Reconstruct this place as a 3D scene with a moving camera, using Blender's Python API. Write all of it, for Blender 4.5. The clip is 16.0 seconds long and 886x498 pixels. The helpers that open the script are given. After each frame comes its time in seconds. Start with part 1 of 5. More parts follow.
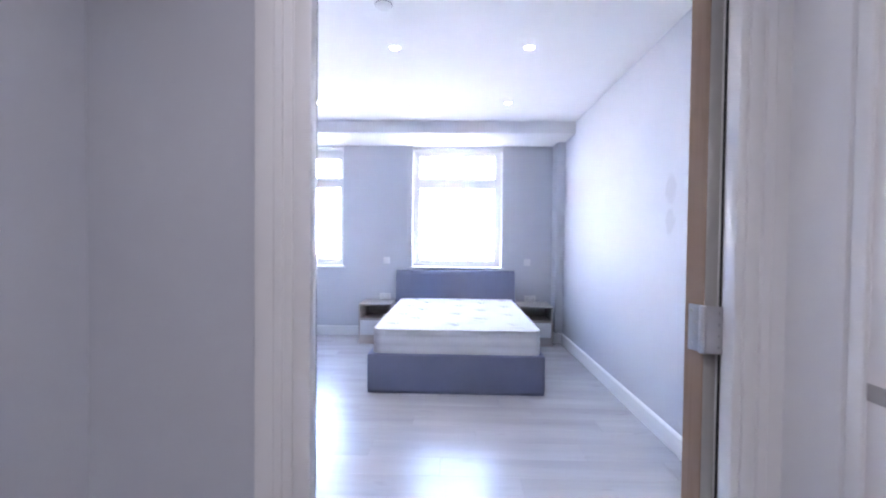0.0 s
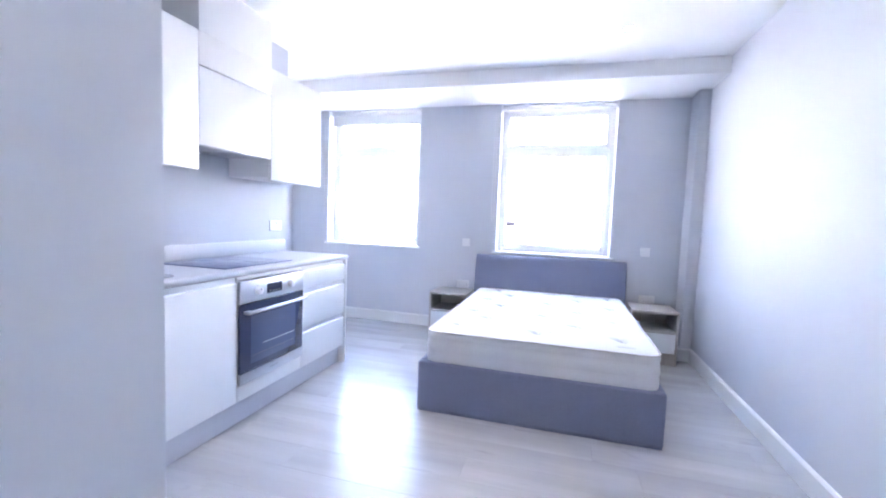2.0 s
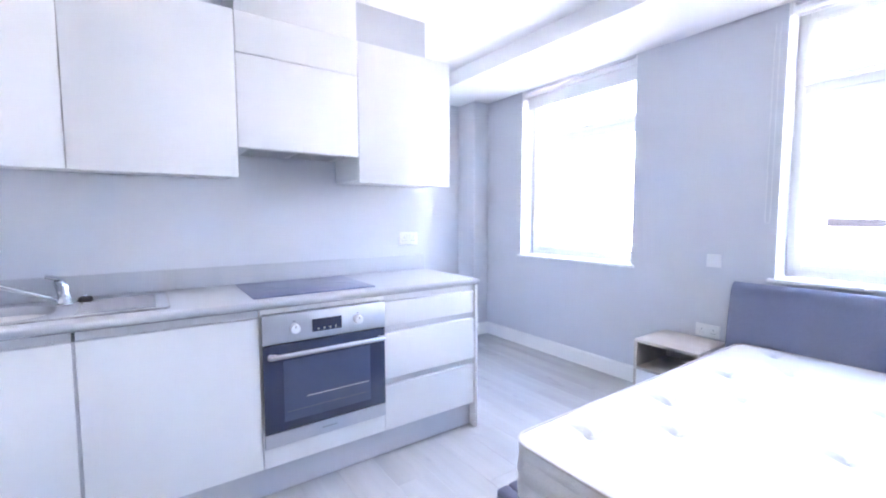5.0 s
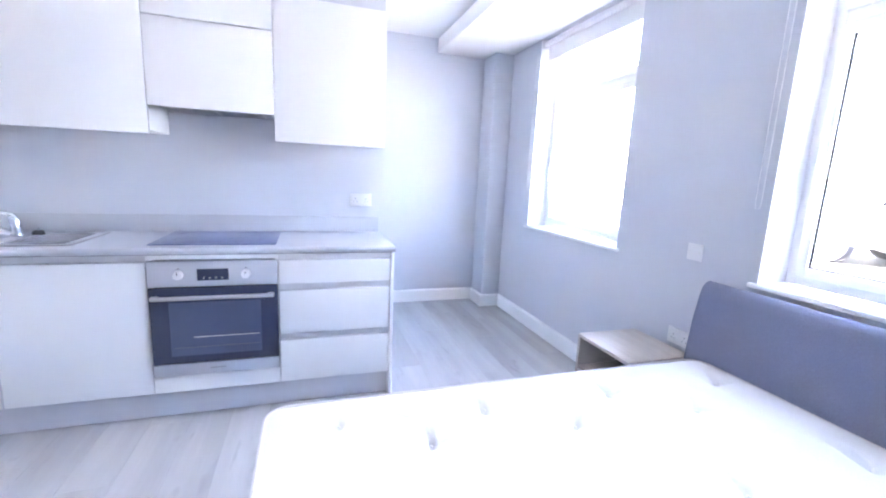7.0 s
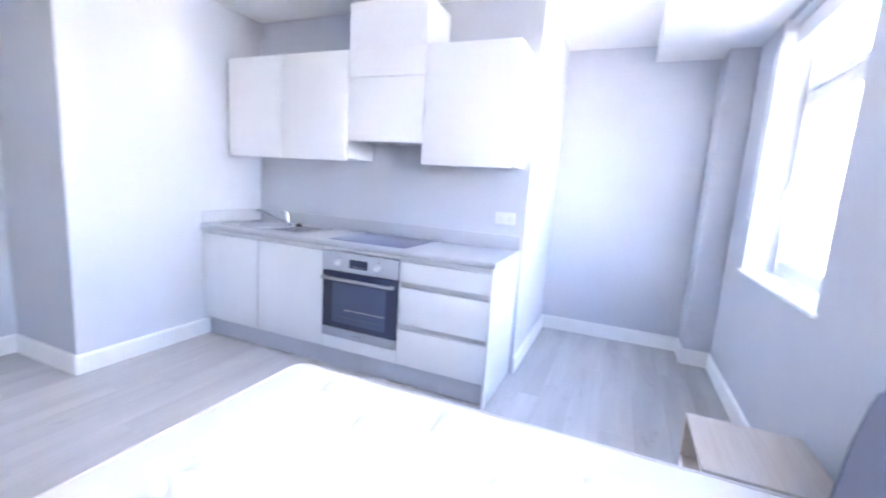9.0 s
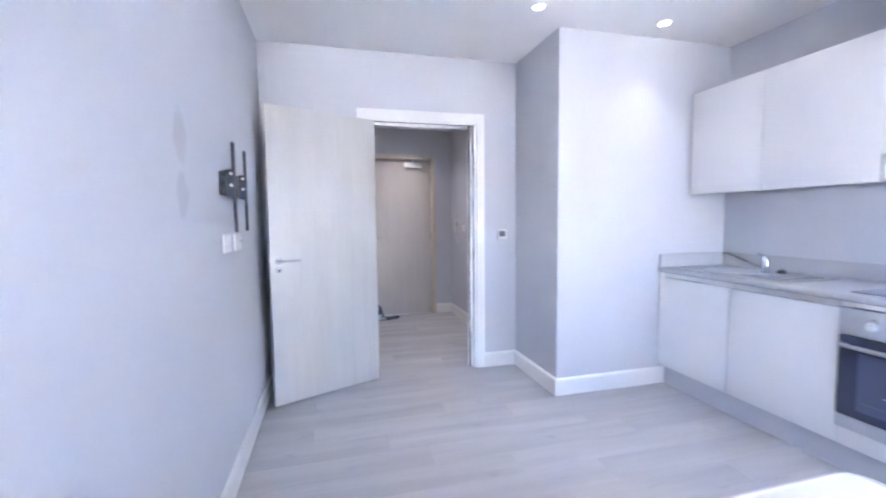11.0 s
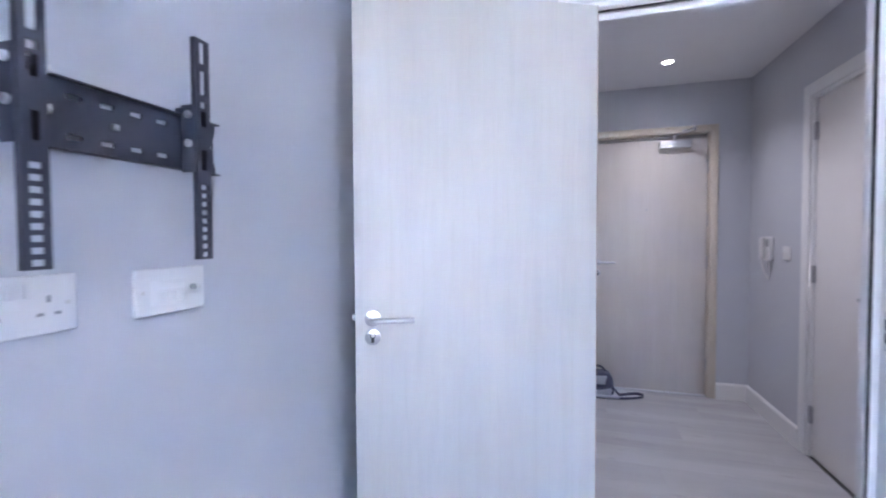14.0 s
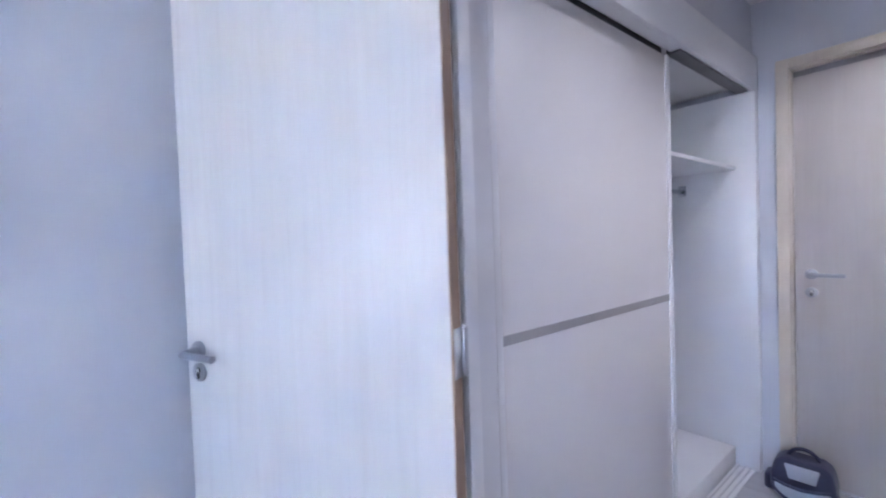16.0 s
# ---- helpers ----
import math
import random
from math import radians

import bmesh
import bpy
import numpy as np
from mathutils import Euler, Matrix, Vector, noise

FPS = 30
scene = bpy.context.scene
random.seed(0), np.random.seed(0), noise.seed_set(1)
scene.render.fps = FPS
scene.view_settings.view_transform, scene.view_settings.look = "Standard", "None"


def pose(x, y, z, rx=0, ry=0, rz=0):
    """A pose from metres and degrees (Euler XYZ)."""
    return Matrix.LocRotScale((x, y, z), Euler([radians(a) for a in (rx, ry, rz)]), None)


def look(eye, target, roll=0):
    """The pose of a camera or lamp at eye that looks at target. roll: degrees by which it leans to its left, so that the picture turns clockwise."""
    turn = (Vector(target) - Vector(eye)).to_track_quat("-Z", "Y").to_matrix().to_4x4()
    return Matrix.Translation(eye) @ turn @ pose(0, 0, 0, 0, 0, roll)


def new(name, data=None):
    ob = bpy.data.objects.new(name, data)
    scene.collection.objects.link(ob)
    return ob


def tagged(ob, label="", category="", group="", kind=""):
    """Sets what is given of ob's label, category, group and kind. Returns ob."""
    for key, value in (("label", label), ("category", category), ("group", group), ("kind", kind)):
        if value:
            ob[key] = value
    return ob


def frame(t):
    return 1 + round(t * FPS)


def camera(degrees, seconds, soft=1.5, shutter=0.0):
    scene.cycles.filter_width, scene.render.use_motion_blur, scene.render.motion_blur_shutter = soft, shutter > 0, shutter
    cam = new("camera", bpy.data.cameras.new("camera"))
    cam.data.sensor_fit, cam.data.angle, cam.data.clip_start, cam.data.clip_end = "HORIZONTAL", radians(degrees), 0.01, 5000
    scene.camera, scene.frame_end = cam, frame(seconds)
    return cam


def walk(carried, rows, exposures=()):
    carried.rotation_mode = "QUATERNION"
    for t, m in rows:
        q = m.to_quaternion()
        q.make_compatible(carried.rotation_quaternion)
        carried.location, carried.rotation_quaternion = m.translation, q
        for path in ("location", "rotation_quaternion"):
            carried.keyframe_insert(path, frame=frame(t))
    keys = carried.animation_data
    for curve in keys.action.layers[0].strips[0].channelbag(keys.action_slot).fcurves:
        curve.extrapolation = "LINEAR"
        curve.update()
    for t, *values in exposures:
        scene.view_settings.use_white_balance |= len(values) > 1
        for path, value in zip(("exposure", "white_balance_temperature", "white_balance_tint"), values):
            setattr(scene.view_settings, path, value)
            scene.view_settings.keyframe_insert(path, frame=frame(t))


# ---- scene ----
cam = camera(93.1, 16.0, soft=2.0, shutter=0.4)
PATH = [
    (0, (0.11, 0.51, 1.273), (0.054, 2.508, 1.23), 0.6),
    (0.5, (0.131, 0.735, 1.29), (0.114, 2.733, 1.206), 0.6),
    (1, (0.154, 0.959, 1.271), (0.075, 2.955, 1.177), -0.5),
    (1.5, (0.229, 1.201, 1.254), (-0.109, 3.168, 1.129), 0.9),
    (2, (0.249, 1.42, 1.252), (-0.294, 3.34, 1.107), 2.2),
    (2.5, (0.229, 1.686, 1.25), (-0.361, 3.592, 1.117), 0.7),
    (3, (0.232, 1.953, 1.246), (-0.578, 3.778, 1.127), -0.4),
    (3.5, (0.28, 2.211, 1.296), (-0.88, 3.834, 1.148), 3.2),
    (4, (0.281, 2.476, 1.276), (-1.051, 3.964, 1.154), 1.1),
    (6.5, (0.826, 3.792, 1.315), (-1.03, 4.459, 0.982), 3.15),
    (7, (0.851, 4.11, 1.329), (-1.022, 4.723, 0.983), 2.6),
    (7.5, (0.875, 4.424, 1.345), (-1.094, 4.629, 1.055), 2.6),
    (8, (0.869, 4.737, 1.339), (-1.109, 4.713, 1.044), 3.65),
    (8.5, (0.845, 4.998, 1.347), (-1.12, 4.755, 1.065), 1.45),
    (9, (0.849, 5.213, 1.353), (-0.977, 4.457, 1.047), 3.75),
    (9.5, (0.896, 5.243, 1.355), (-0.724, 4.097, 1.106), 3.8),
    (10, (0.891, 5.185, 1.349), (-0.338, 3.62, 1.15), 1.2),
    (12.5, (1.109, 3.955, 1.272), (0.976, 1.963, 1.147), 0.2),
    (13, (1.051, 3.598, 1.278), (0.895, 1.607, 1.161), -2),
    (13.5, (0.923, 3.293, 1.284), (1.067, 1.3, 1.211), -1.75),
    (14, (0.725, 3.01, 1.3), (1.29, 1.091, 1.239), -0.3),
    (14.5, (0.473, 2.77, 1.317), (1.339, 0.968, 1.263), -2.55),
    (15, (0.225, 2.533, 1.332), (1.381, 0.902, 1.281), -0.8),
    (15.5, (0.069, 2.282, 1.287), (1.437, 0.823, 1.279), -1.5),
    (16, (0.003, 1.971, 1.321), (1.554, 0.709, 1.267), -2),
]
walk(cam, [(t, look(eye, target, roll)) for t, eye, target, roll in PATH],
     [(0.0, 6.22, 6050, 20), (1.0, 6.36, 6200, 18), (1.5, 6.36, 6200, 18), (2.5, 6.47, 6300, 18), (3.0, 6.47, 6300, 18), (4.0, 6.44, 6400, 18), (8.5, 6.36, 6350, 18), (10.0, 6.24, 6350, 18), (12.5, 6.17, 6100, 20), (16.0, 6.16, 5750, 20)])

# ---- light ----
SUN_TURN, SUN_UP = 205.0, 50.0
world = bpy.data.worlds.new("World")
scene.world = world
world.use_nodes = True
wn = world.node_tree
sky = wn.nodes.new("ShaderNodeTexSky")
sky.sky_type = "NISHITA"
sky.sun_disc = False
sky.sun_elevation, sky.sun_rotation = radians(SUN_UP), radians(SUN_TURN)
sky.air_density, sky.dust_density, sky.ozone_density = 1.0, 4.0, 1.0
wn.links.new(sky.outputs[0], wn.nodes["Background"].inputs[0])
wn.nodes["Background"].inputs[1].default_value = 0.15
sun = new("sun", bpy.data.lights.new("sun", "SUN"))
sun.data.energy, sun.data.angle, sun.data.color = 4.0, radians(0.6), (1.0, 0.96, 0.9)
sun.rotation_euler = Euler((radians(90 - SUN_UP), 0, radians(180 - SUN_TURN)))

LAMP_W, HALL_LAMP_W = 0.28, 0.46


def down_lamp(x, y, z, watts, spread=95, tint=(0.98, 0.955, 1.0)):
    ob = new("spot_lamp", bpy.data.lights.new("spot_lamp", "SPOT"))
    ob.data.energy, ob.data.spot_size, ob.data.spot_blend, ob.data.shadow_soft_size = watts, radians(spread), 1.0, 0.03
    ob.data.color = tint
    ob.location = (x, y, z)


# ---- small helpers ----
def nodes_of(name):
    m = bpy.data.materials.new(name)
    m.use_nodes = True
    nt = m.node_tree
    return m, nt, nt.nodes["Principled BSDF"]


def tex(nt, kind, **values):
    n = nt.nodes.new(kind)
    for k, v in values.items():
        n.inputs[k].default_value = v
    return n


def mixed(nt, fac, a, b):
    n = nt.nodes.new("ShaderNodeMix")
    n.data_type = "RGBA"
    nt.links.new(fac, n.inputs[0])
    for sock, v in ((n.inputs[6], a), (n.inputs[7], b)):
        if isinstance(v, tuple):
            sock.default_value = (*v, 1)
        else:
            nt.links.new(v, sock)
    return n.outputs[2]


def ranged(nt, value, lo, hi, a=0.0, b=1.0):
    n = nt.nodes.new("ShaderNodeMapRange")
    nt.links.new(value, n.inputs[0])
    for i, v in enumerate((lo, hi, a, b)):
        n.inputs[i + 1].default_value = v
    return n.outputs[0]


def relief(nt, bsdf, height, strength, distance):
    b = nt.nodes.new("ShaderNodeBump")
    b.inputs["Strength"].default_value, b.inputs["Distance"].default_value = strength, distance
    nt.links.new(height, b.inputs["Height"])
    nt.links.new(b.outputs[0], bsdf.inputs["Normal"])


def surface(name, color, rough=0.5, metal=0.0, vary=0.06, coarse=1.5, fine=60.0, bump=0.1, depth=0.001, spec=0.5, coat=0.0, patchy=0.03):
    """Paint, plastic or metal: a base colour with large stains and fine grain."""
    m, nt, bsdf = nodes_of(name)
    at = nt.nodes.new("ShaderNodeTexCoord").outputs["Object"]
    big = tex(nt, "ShaderNodeTexNoise", Scale=coarse, Detail=4.0, Roughness=0.6)
    small = tex(nt, "ShaderNodeTexNoise", Scale=fine, Detail=3.0)
    for n in (big, small):
        nt.links.new(at, n.inputs["Vector"])
    lo = tuple(max(0, c * (1 - vary)) for c in color)
    hi = tuple(min(1, c * (1 + vary)) for c in color)
    base = mixed(nt, ranged(nt, big.outputs[0], 0.3, 0.7), lo, hi)
    lo2 = tuple(c * (1 - vary * 0.6) for c in color)
    nt.links.new(mixed(nt, ranged(nt, small.outputs[0], 0.35, 0.65, 0.25, 0.0), base, lo2), bsdf.inputs["Base Color"])
    nt.links.new(ranged(nt, big.outputs[0], 0.3, 0.7, rough * (1 - patchy), min(1, rough * (1 + patchy))), bsdf.inputs["Roughness"])
    bsdf.inputs["Metallic"].default_value = metal
    bsdf.inputs["Specular IOR Level"].default_value = spec
    bsdf.inputs["Coat Weight"].default_value = coat
    if bump:
        relief(nt, bsdf, small.outputs[0], bump, depth)
    return m


def timber(name, light, dark, along, rough=0.45, grain=1.0, own=False, bump=0.15, contrast=1.0, tone=0.12, fine=70.0, streak=0.55, even=0.15):
    """Wood: streaks that run along one axis; own: each piece takes its own figure and tone."""
    m, nt, bsdf = nodes_of(name)
    at = nt.nodes.new("ShaderNodeTexCoord").outputs["Object"]
    rnd = nt.nodes.new("ShaderNodeObjectInfo").outputs["Random"]
    if own:
        shift = nt.nodes.new("ShaderNodeVectorMath")
        shift.operation = "ADD"
        spread = nt.nodes.new("ShaderNodeCombineXYZ")
        for i, k in enumerate((31.0, 17.0, 23.0)):
            mul = nt.nodes.new("ShaderNodeMath")
            mul.operation = "MULTIPLY"
            mul.inputs[1].default_value = k
            nt.links.new(rnd, mul.inputs[0])
            nt.links.new(mul.outputs[0], spread.inputs[i])
        nt.links.new(at, shift.inputs[0])
        nt.links.new(spread.outputs[0], shift.inputs[1])
        at = shift.outputs[0]
    out = []
    for long, cross, detail in ((0.9, 9.0, 2.0 if own else 4.0), (2.2, fine, 3.0), (1.6, 4.0, 2.0 if own else 3.0)):
        mp = nt.nodes.new("ShaderNodeMapping")
        mp.inputs["Scale"].default_value = [(long if i == along else cross) * grain for i in range(3)]
        nt.links.new(at, mp.inputs["Vector"])
        n = tex(nt, "ShaderNodeTexNoise", Scale=1.0, Detail=detail, Roughness=0.62, Distortion=0.6)
        nt.links.new(mp.outputs[0], n.inputs["Vector"])
        out.append(n.outputs[0])
    mid = tuple((a + b) / 2 for a, b in zip(light, dark))
    c = mixed(nt, ranged(nt, out[0], 0.5 - 0.22 / contrast, 0.5 + 0.22 / contrast), light, mid)
    c = mixed(nt, ranged(nt, out[1], 0.48, 0.72, 0.0, streak), c, dark)
    c = mixed(nt, ranged(nt, out[2], 0.45, 0.75, 0.0, 0.35), c, dark)
    if own:
        c = mixed(nt, ranged(nt, rnd, 0.0, 1.0, 0.0, tone * 3), c, dark)
    nt.links.new(c, bsdf.inputs["Base Color"])
    nt.links.new(ranged(nt, out[1], 0.3, 0.7, rough * (1 - even), rough * (1 + even)), bsdf.inputs["Roughness"])
    relief(nt, bsdf, out[1], bump, 0.0008)
    return m


def laminate(name, light, dark):
    """Printed oak plank: long soft streaks and a few short knots, each plank with its own figure and tone."""
    m, nt, bsdf = nodes_of(name)
    at = nt.nodes.new("ShaderNodeTexCoord").outputs["Object"]
    rnd = nt.nodes.new("ShaderNodeObjectInfo").outputs["Random"]
    own = nt.nodes.new("ShaderNodeMath")
    own.operation = "MULTIPLY"
    own.inputs[1].default_value = 40.0
    nt.links.new(rnd, own.inputs[0])
    c = mixed(nt, ranged(nt, rnd, 0.0, 1.0, 0.10, 0.24), light, dark)
    for long, cross, detail, lo, hi, most, bend in ((0.55, 4.5, 2.0, 0.24, 0.78, 0.66, 0.12), (1.5, 11.0, 3.0, 0.34, 0.76, 0.45, 0.25), (1.4, 42.0, 2.0, 0.36, 0.80, 0.20, 0.0), (5.0, 17.0, 1.0, 0.66, 0.80, 0.70, 0.6)):
        mp = nt.nodes.new("ShaderNodeMapping")
        mp.inputs["Scale"].default_value = (long, cross, 1.0)
        nt.links.new(at, mp.inputs["Vector"])
        n = tex(nt, "ShaderNodeTexNoise", Scale=1.0, Detail=detail, Roughness=0.55, Distortion=bend)
        n.noise_dimensions = "4D"
        nt.links.new(own.outputs[0], n.inputs["W"])
        nt.links.new(mp.outputs[0], n.inputs["Vector"])
        c = mixed(nt, ranged(nt, n.outputs[0], lo, hi, 0.0, most), c, dark)
    nt.links.new(c, bsdf.inputs["Base Color"])
    bsdf.inputs["Roughness"].default_value = 0.26
    return m


def cloth(name, color, scale=420.0, rough=0.9, vary=0.12, bump=0.35):
    m, nt, bsdf = nodes_of(name)
    at = nt.nodes.new("ShaderNodeTexCoord").outputs["Object"]
    fine = tex(nt, "ShaderNodeTexNoise", Scale=scale, Detail=2.0)
    big = tex(nt, "ShaderNodeTexNoise", Scale=5.0, Detail=4.0)
    cell = tex(nt, "ShaderNodeTexVoronoi", Scale=scale * 0.6)
    for n in (fine, big, cell):
        nt.links.new(at, n.inputs["Vector"])
    lo, hi = (tuple(min(1, v * k) for v in color) for k in (1 - vary, 1 + vary))
    c = mixed(nt, ranged(nt, fine.outputs[0], 0.35, 0.65), lo, hi)
    c = mixed(nt, ranged(nt, big.outputs[0], 0.4, 0.75, 0.0, 0.3), c, lo)
    nt.links.new(c, bsdf.inputs["Base Color"])
    bsdf.inputs["Roughness"].default_value = rough
    bsdf.inputs["Sheen Weight"].default_value = 0.15
    relief(nt, bsdf, cell.outputs[0], bump, 0.0012)
    return m


def glowing(name, color, strength):
    m, nt, bsdf = nodes_of(name)
    bsdf.inputs["Emission Color"].default_value = (*color, 1)
    bsdf.inputs["Emission Strength"].default_value = strength
    return m


def clear_glass(name, tint=(1, 1, 1), rough=0.0):
    m, nt, bsdf = nodes_of(name)
    bsdf.inputs["Base Color"].default_value = (*tint, 1)
    bsdf.inputs["Roughness"].default_value = rough
    bsdf.inputs["Transmission Weight"].default_value = 1.0
    bsdf.inputs["IOR"].default_value = 1.45
    return m


def bm_box(x0, x1, y0, y1, z0, z1, bevel=0.0, seg=2, bm=None):
    tmp = bmesh.new()
    bmesh.ops.create_cube(tmp, size=1, matrix=Matrix.LocRotScale(((x0 + x1) / 2, (y0 + y1) / 2, (z0 + z1) / 2), None, (abs(x1 - x0), abs(y1 - y0), abs(z1 - z0))))
    if bevel:
        bmesh.ops.bevel(tmp, geom=tmp.edges[:], offset=bevel, segments=seg, profile=0.5, affect="EDGES")
    if bm is None:
        return tmp
    return joined(bm, tmp)


def joined(bm, other):
    me = bpy.data.meshes.new("tmp")
    other.to_mesh(me)
    other.free()
    bm.from_mesh(me)
    bpy.data.meshes.remove(me)
    return bm


def bm_rod(p0, p1, r0, r1=None, seg=20, bevel=0.0, bm=None):
    a, b = Vector(p0), Vector(p1)
    tmp = bmesh.new()
    m = Matrix.Translation((a + b) / 2) @ (b - a).to_track_quat("Z", "Y").to_matrix().to_4x4()
    bmesh.ops.create_cone(tmp, cap_ends=True, segments=seg, radius1=r0, radius2=r0 if r1 is None else r1, depth=(b - a).length, matrix=m)
    if bevel:
        rims = [e for e in tmp.edges if any(len(f.verts) > 4 for f in e.link_faces)]
        bmesh.ops.bevel(tmp, geom=rims, offset=bevel, segments=2, profile=0.5, affect="EDGES")
    return tmp if bm is None else joined(bm, tmp)


def bm_tube(points, r, seg=10, flat=1.0, bm=None):
    """A tube swept along points; flat squeezes it across."""
    tmp = bmesh.new()
    pts = [Vector(p) for p in points]
    rings, side = [], None
    for i, p in enumerate(pts):
        d = (pts[min(i + 1, len(pts) - 1)] - pts[max(i - 1, 0)]).normalized()
        if side is None:
            side = d.orthogonal().normalized()
        side = (side - d * side.dot(d)).normalized()
        up = d.cross(side)
        rings.append([tmp.verts.new(p + side * (r * math.cos(2 * math.pi * k / seg)) + up * (r * flat * math.sin(2 * math.pi * k / seg))) for k in range(seg)])
    for a, b in zip(rings, rings[1:]):
        for k in range(seg):
            tmp.faces.new((a[k], a[(k + 1) % seg], b[(k + 1) % seg], b[k]))
    tmp.faces.new(rings[0][::-1])
    tmp.faces.new(rings[-1])
    bmesh.ops.recalc_face_normals(tmp, faces=tmp.faces[:])
    return tmp if bm is None else joined(bm, tmp)


def bm_prism(outline, axis, a, b, bevel=0.0, seg=2):
    """A closed outline in the two other axes, drawn out along axis from a to b."""
    bm = bmesh.new()
    put = {"x": lambda u, v, w: (w, u, v), "y": lambda u, v, w: (u, w, v), "z": lambda u, v, w: (u, v, w)}[axis]
    lo = [bm.verts.new(put(u, v, a)) for u, v in outline]
    hi = [bm.verts.new(put(u, v, b)) for u, v in outline]
    n = len(outline)
    bm.faces.new(lo[::-1])
    bm.faces.new(hi)
    for k in range(n):
        bm.faces.new((lo[k], lo[(k + 1) % n], hi[(k + 1) % n], hi[k]))
    bmesh.ops.recalc_face_normals(bm, faces=bm.faces[:])
    if bevel:
        bmesh.ops.bevel(bm, geom=bm.edges[:], offset=bevel, segments=seg, profile=0.5, affect="EDGES")
    return bm


def bm_plate(us, vs, holes, thick):
    """A flat plate in x and z with square-cut holes, front at y = -thick, back at y = 0."""
    u = sorted({*us, *(h[0] for h in holes), *(h[1] for h in holes)})
    v = sorted({*vs, *(h[2] for h in holes), *(h[3] for h in holes)})
    bm = bmesh.new()
    grid = {(i, j): bm.verts.new((a, 0, b)) for i, a in enumerate(u) for j, b in enumerate(v)}
    for i in range(len(u) - 1):
        for j in range(len(v) - 1):
            cu, cv = (u[i] + u[i + 1]) / 2, (v[j] + v[j + 1]) / 2
            if not any(h[0] < cu < h[1] and h[2] < cv < h[3] for h in holes):
                bm.faces.new((grid[i, j], grid[i + 1, j], grid[i + 1, j + 1], grid[i, j + 1]))
    bmesh.ops.delete(bm, geom=[w for w in bm.verts if not w.link_faces], context="VERTS")
    got = bmesh.ops.extrude_face_region(bm, geom=bm.faces[:])
    bmesh.ops.translate(bm, vec=(0, -thick, 0), verts=[e for e in got["geom"] if isinstance(e, bmesh.types.BMVert)])
    bmesh.ops.recalc_face_normals(bm, faces=bm.faces[:])
    return bm


def mesh_of(name, bm, material, smooth=35):
    me = bpy.data.meshes.new(name)
    bm.to_mesh(me)
    bm.free()
    me.materials.append(material)
    if smooth:
        me.shade_smooth()
        me.set_sharp_from_angle(angle=radians(smooth))
    return me


def thing(name, label, category, at=(0, 0, 0), turn=0.0, group="", kind=""):
    ob = new(name)
    ob.empty_display_size = 0.1
    ob.matrix_basis = pose(*at, 0, 0, turn)
    return tagged(ob, label, category, group, kind)


def part(name, bm, material, parent, label="", smooth=35):
    """A mesh under a thing or part, built in its thing's own space."""
    ob = new(name, mesh_of(name, bm, material, smooth))
    ob.parent = parent
    return tagged(ob, label)


def solid(name, bm, material, label="", category="", kind="structure", smooth=35):
    return tagged(new(name, mesh_of(name, bm, material, smooth)), label, category, "", kind)


# ---- materials ----
def wall_paint():
    """Matt emulsion with roller texture; two filled and rubbed patches on the east wall dry to another sheen."""
    m, nt, bsdf = nodes_of("wall_paint")
    at = nt.nodes.new("ShaderNodeTexCoord").outputs["Object"]
    big = tex(nt, "ShaderNodeTexNoise", Scale=0.9, Detail=4.0)
    small = tex(nt, "ShaderNodeTexNoise", Scale=150.0, Detail=3.0)
    for n in (big, small):
        nt.links.new(at, n.inputs["Vector"])
    c = mixed(nt, ranged(nt, big.outputs[0], 0.3, 0.7), (0.525, 0.54, 0.585), (0.565, 0.58, 0.625))
    warp = tex(nt, "ShaderNodeTexNoise", Scale=14.0, Detail=3.0)
    nt.links.new(at, warp.inputs["Vector"])
    sheen = None
    for y, z, ry, rz in ((3.20, 1.61, 0.066, 0.085), (3.195, 1.40, 0.062, 0.080)):
        mp = nt.nodes.new("ShaderNodeMapping")
        mp.inputs["Location"].default_value = (-1.465 / 0.2, -y / ry, -z / rz)
        mp.inputs["Scale"].default_value = (5.0, 1 / ry, 1 / rz)
        nt.links.new(at, mp.inputs["Vector"])
        ln = nt.nodes.new("ShaderNodeVectorMath")
        ln.operation = "LENGTH"
        nt.links.new(mp.outputs[0], ln.inputs[0])
        ad = nt.nodes.new("ShaderNodeMath")
        nt.links.new(ln.outputs["Value"], ad.inputs[0])
        nt.links.new(ranged(nt, warp.outputs[0], 0.3, 0.7, -0.25, 0.25), ad.inputs[1])
        patch = ranged(nt, ad.outputs[0], 0.75, 1.1, 0.75, 0.0)
        # The filled patch is also coloured darker, for the window glare it lacks.
        c = mixed(nt, patch, c, (0.475, 0.486, 0.53))
        if sheen is None:
            sheen = patch
        else:
            mx = nt.nodes.new("ShaderNodeMath")
            mx.operation = "MAXIMUM"
            nt.links.new(sheen, mx.inputs[0])
            nt.links.new(patch, mx.inputs[1])
            sheen = mx.outputs[0]
    nt.links.new(c, bsdf.inputs["Base Color"])
    nt.links.new(ranged(nt, sheen, 0.0, 1.0, 0.62, 0.95), bsdf.inputs["Roughness"])
    nt.links.new(ranged(nt, sheen, 0.0, 1.0, 0.5, 0.25), bsdf.inputs["Specular IOR Level"])
    relief(nt, bsdf, small.outputs[0], 0.12, 0.0006)
    return m


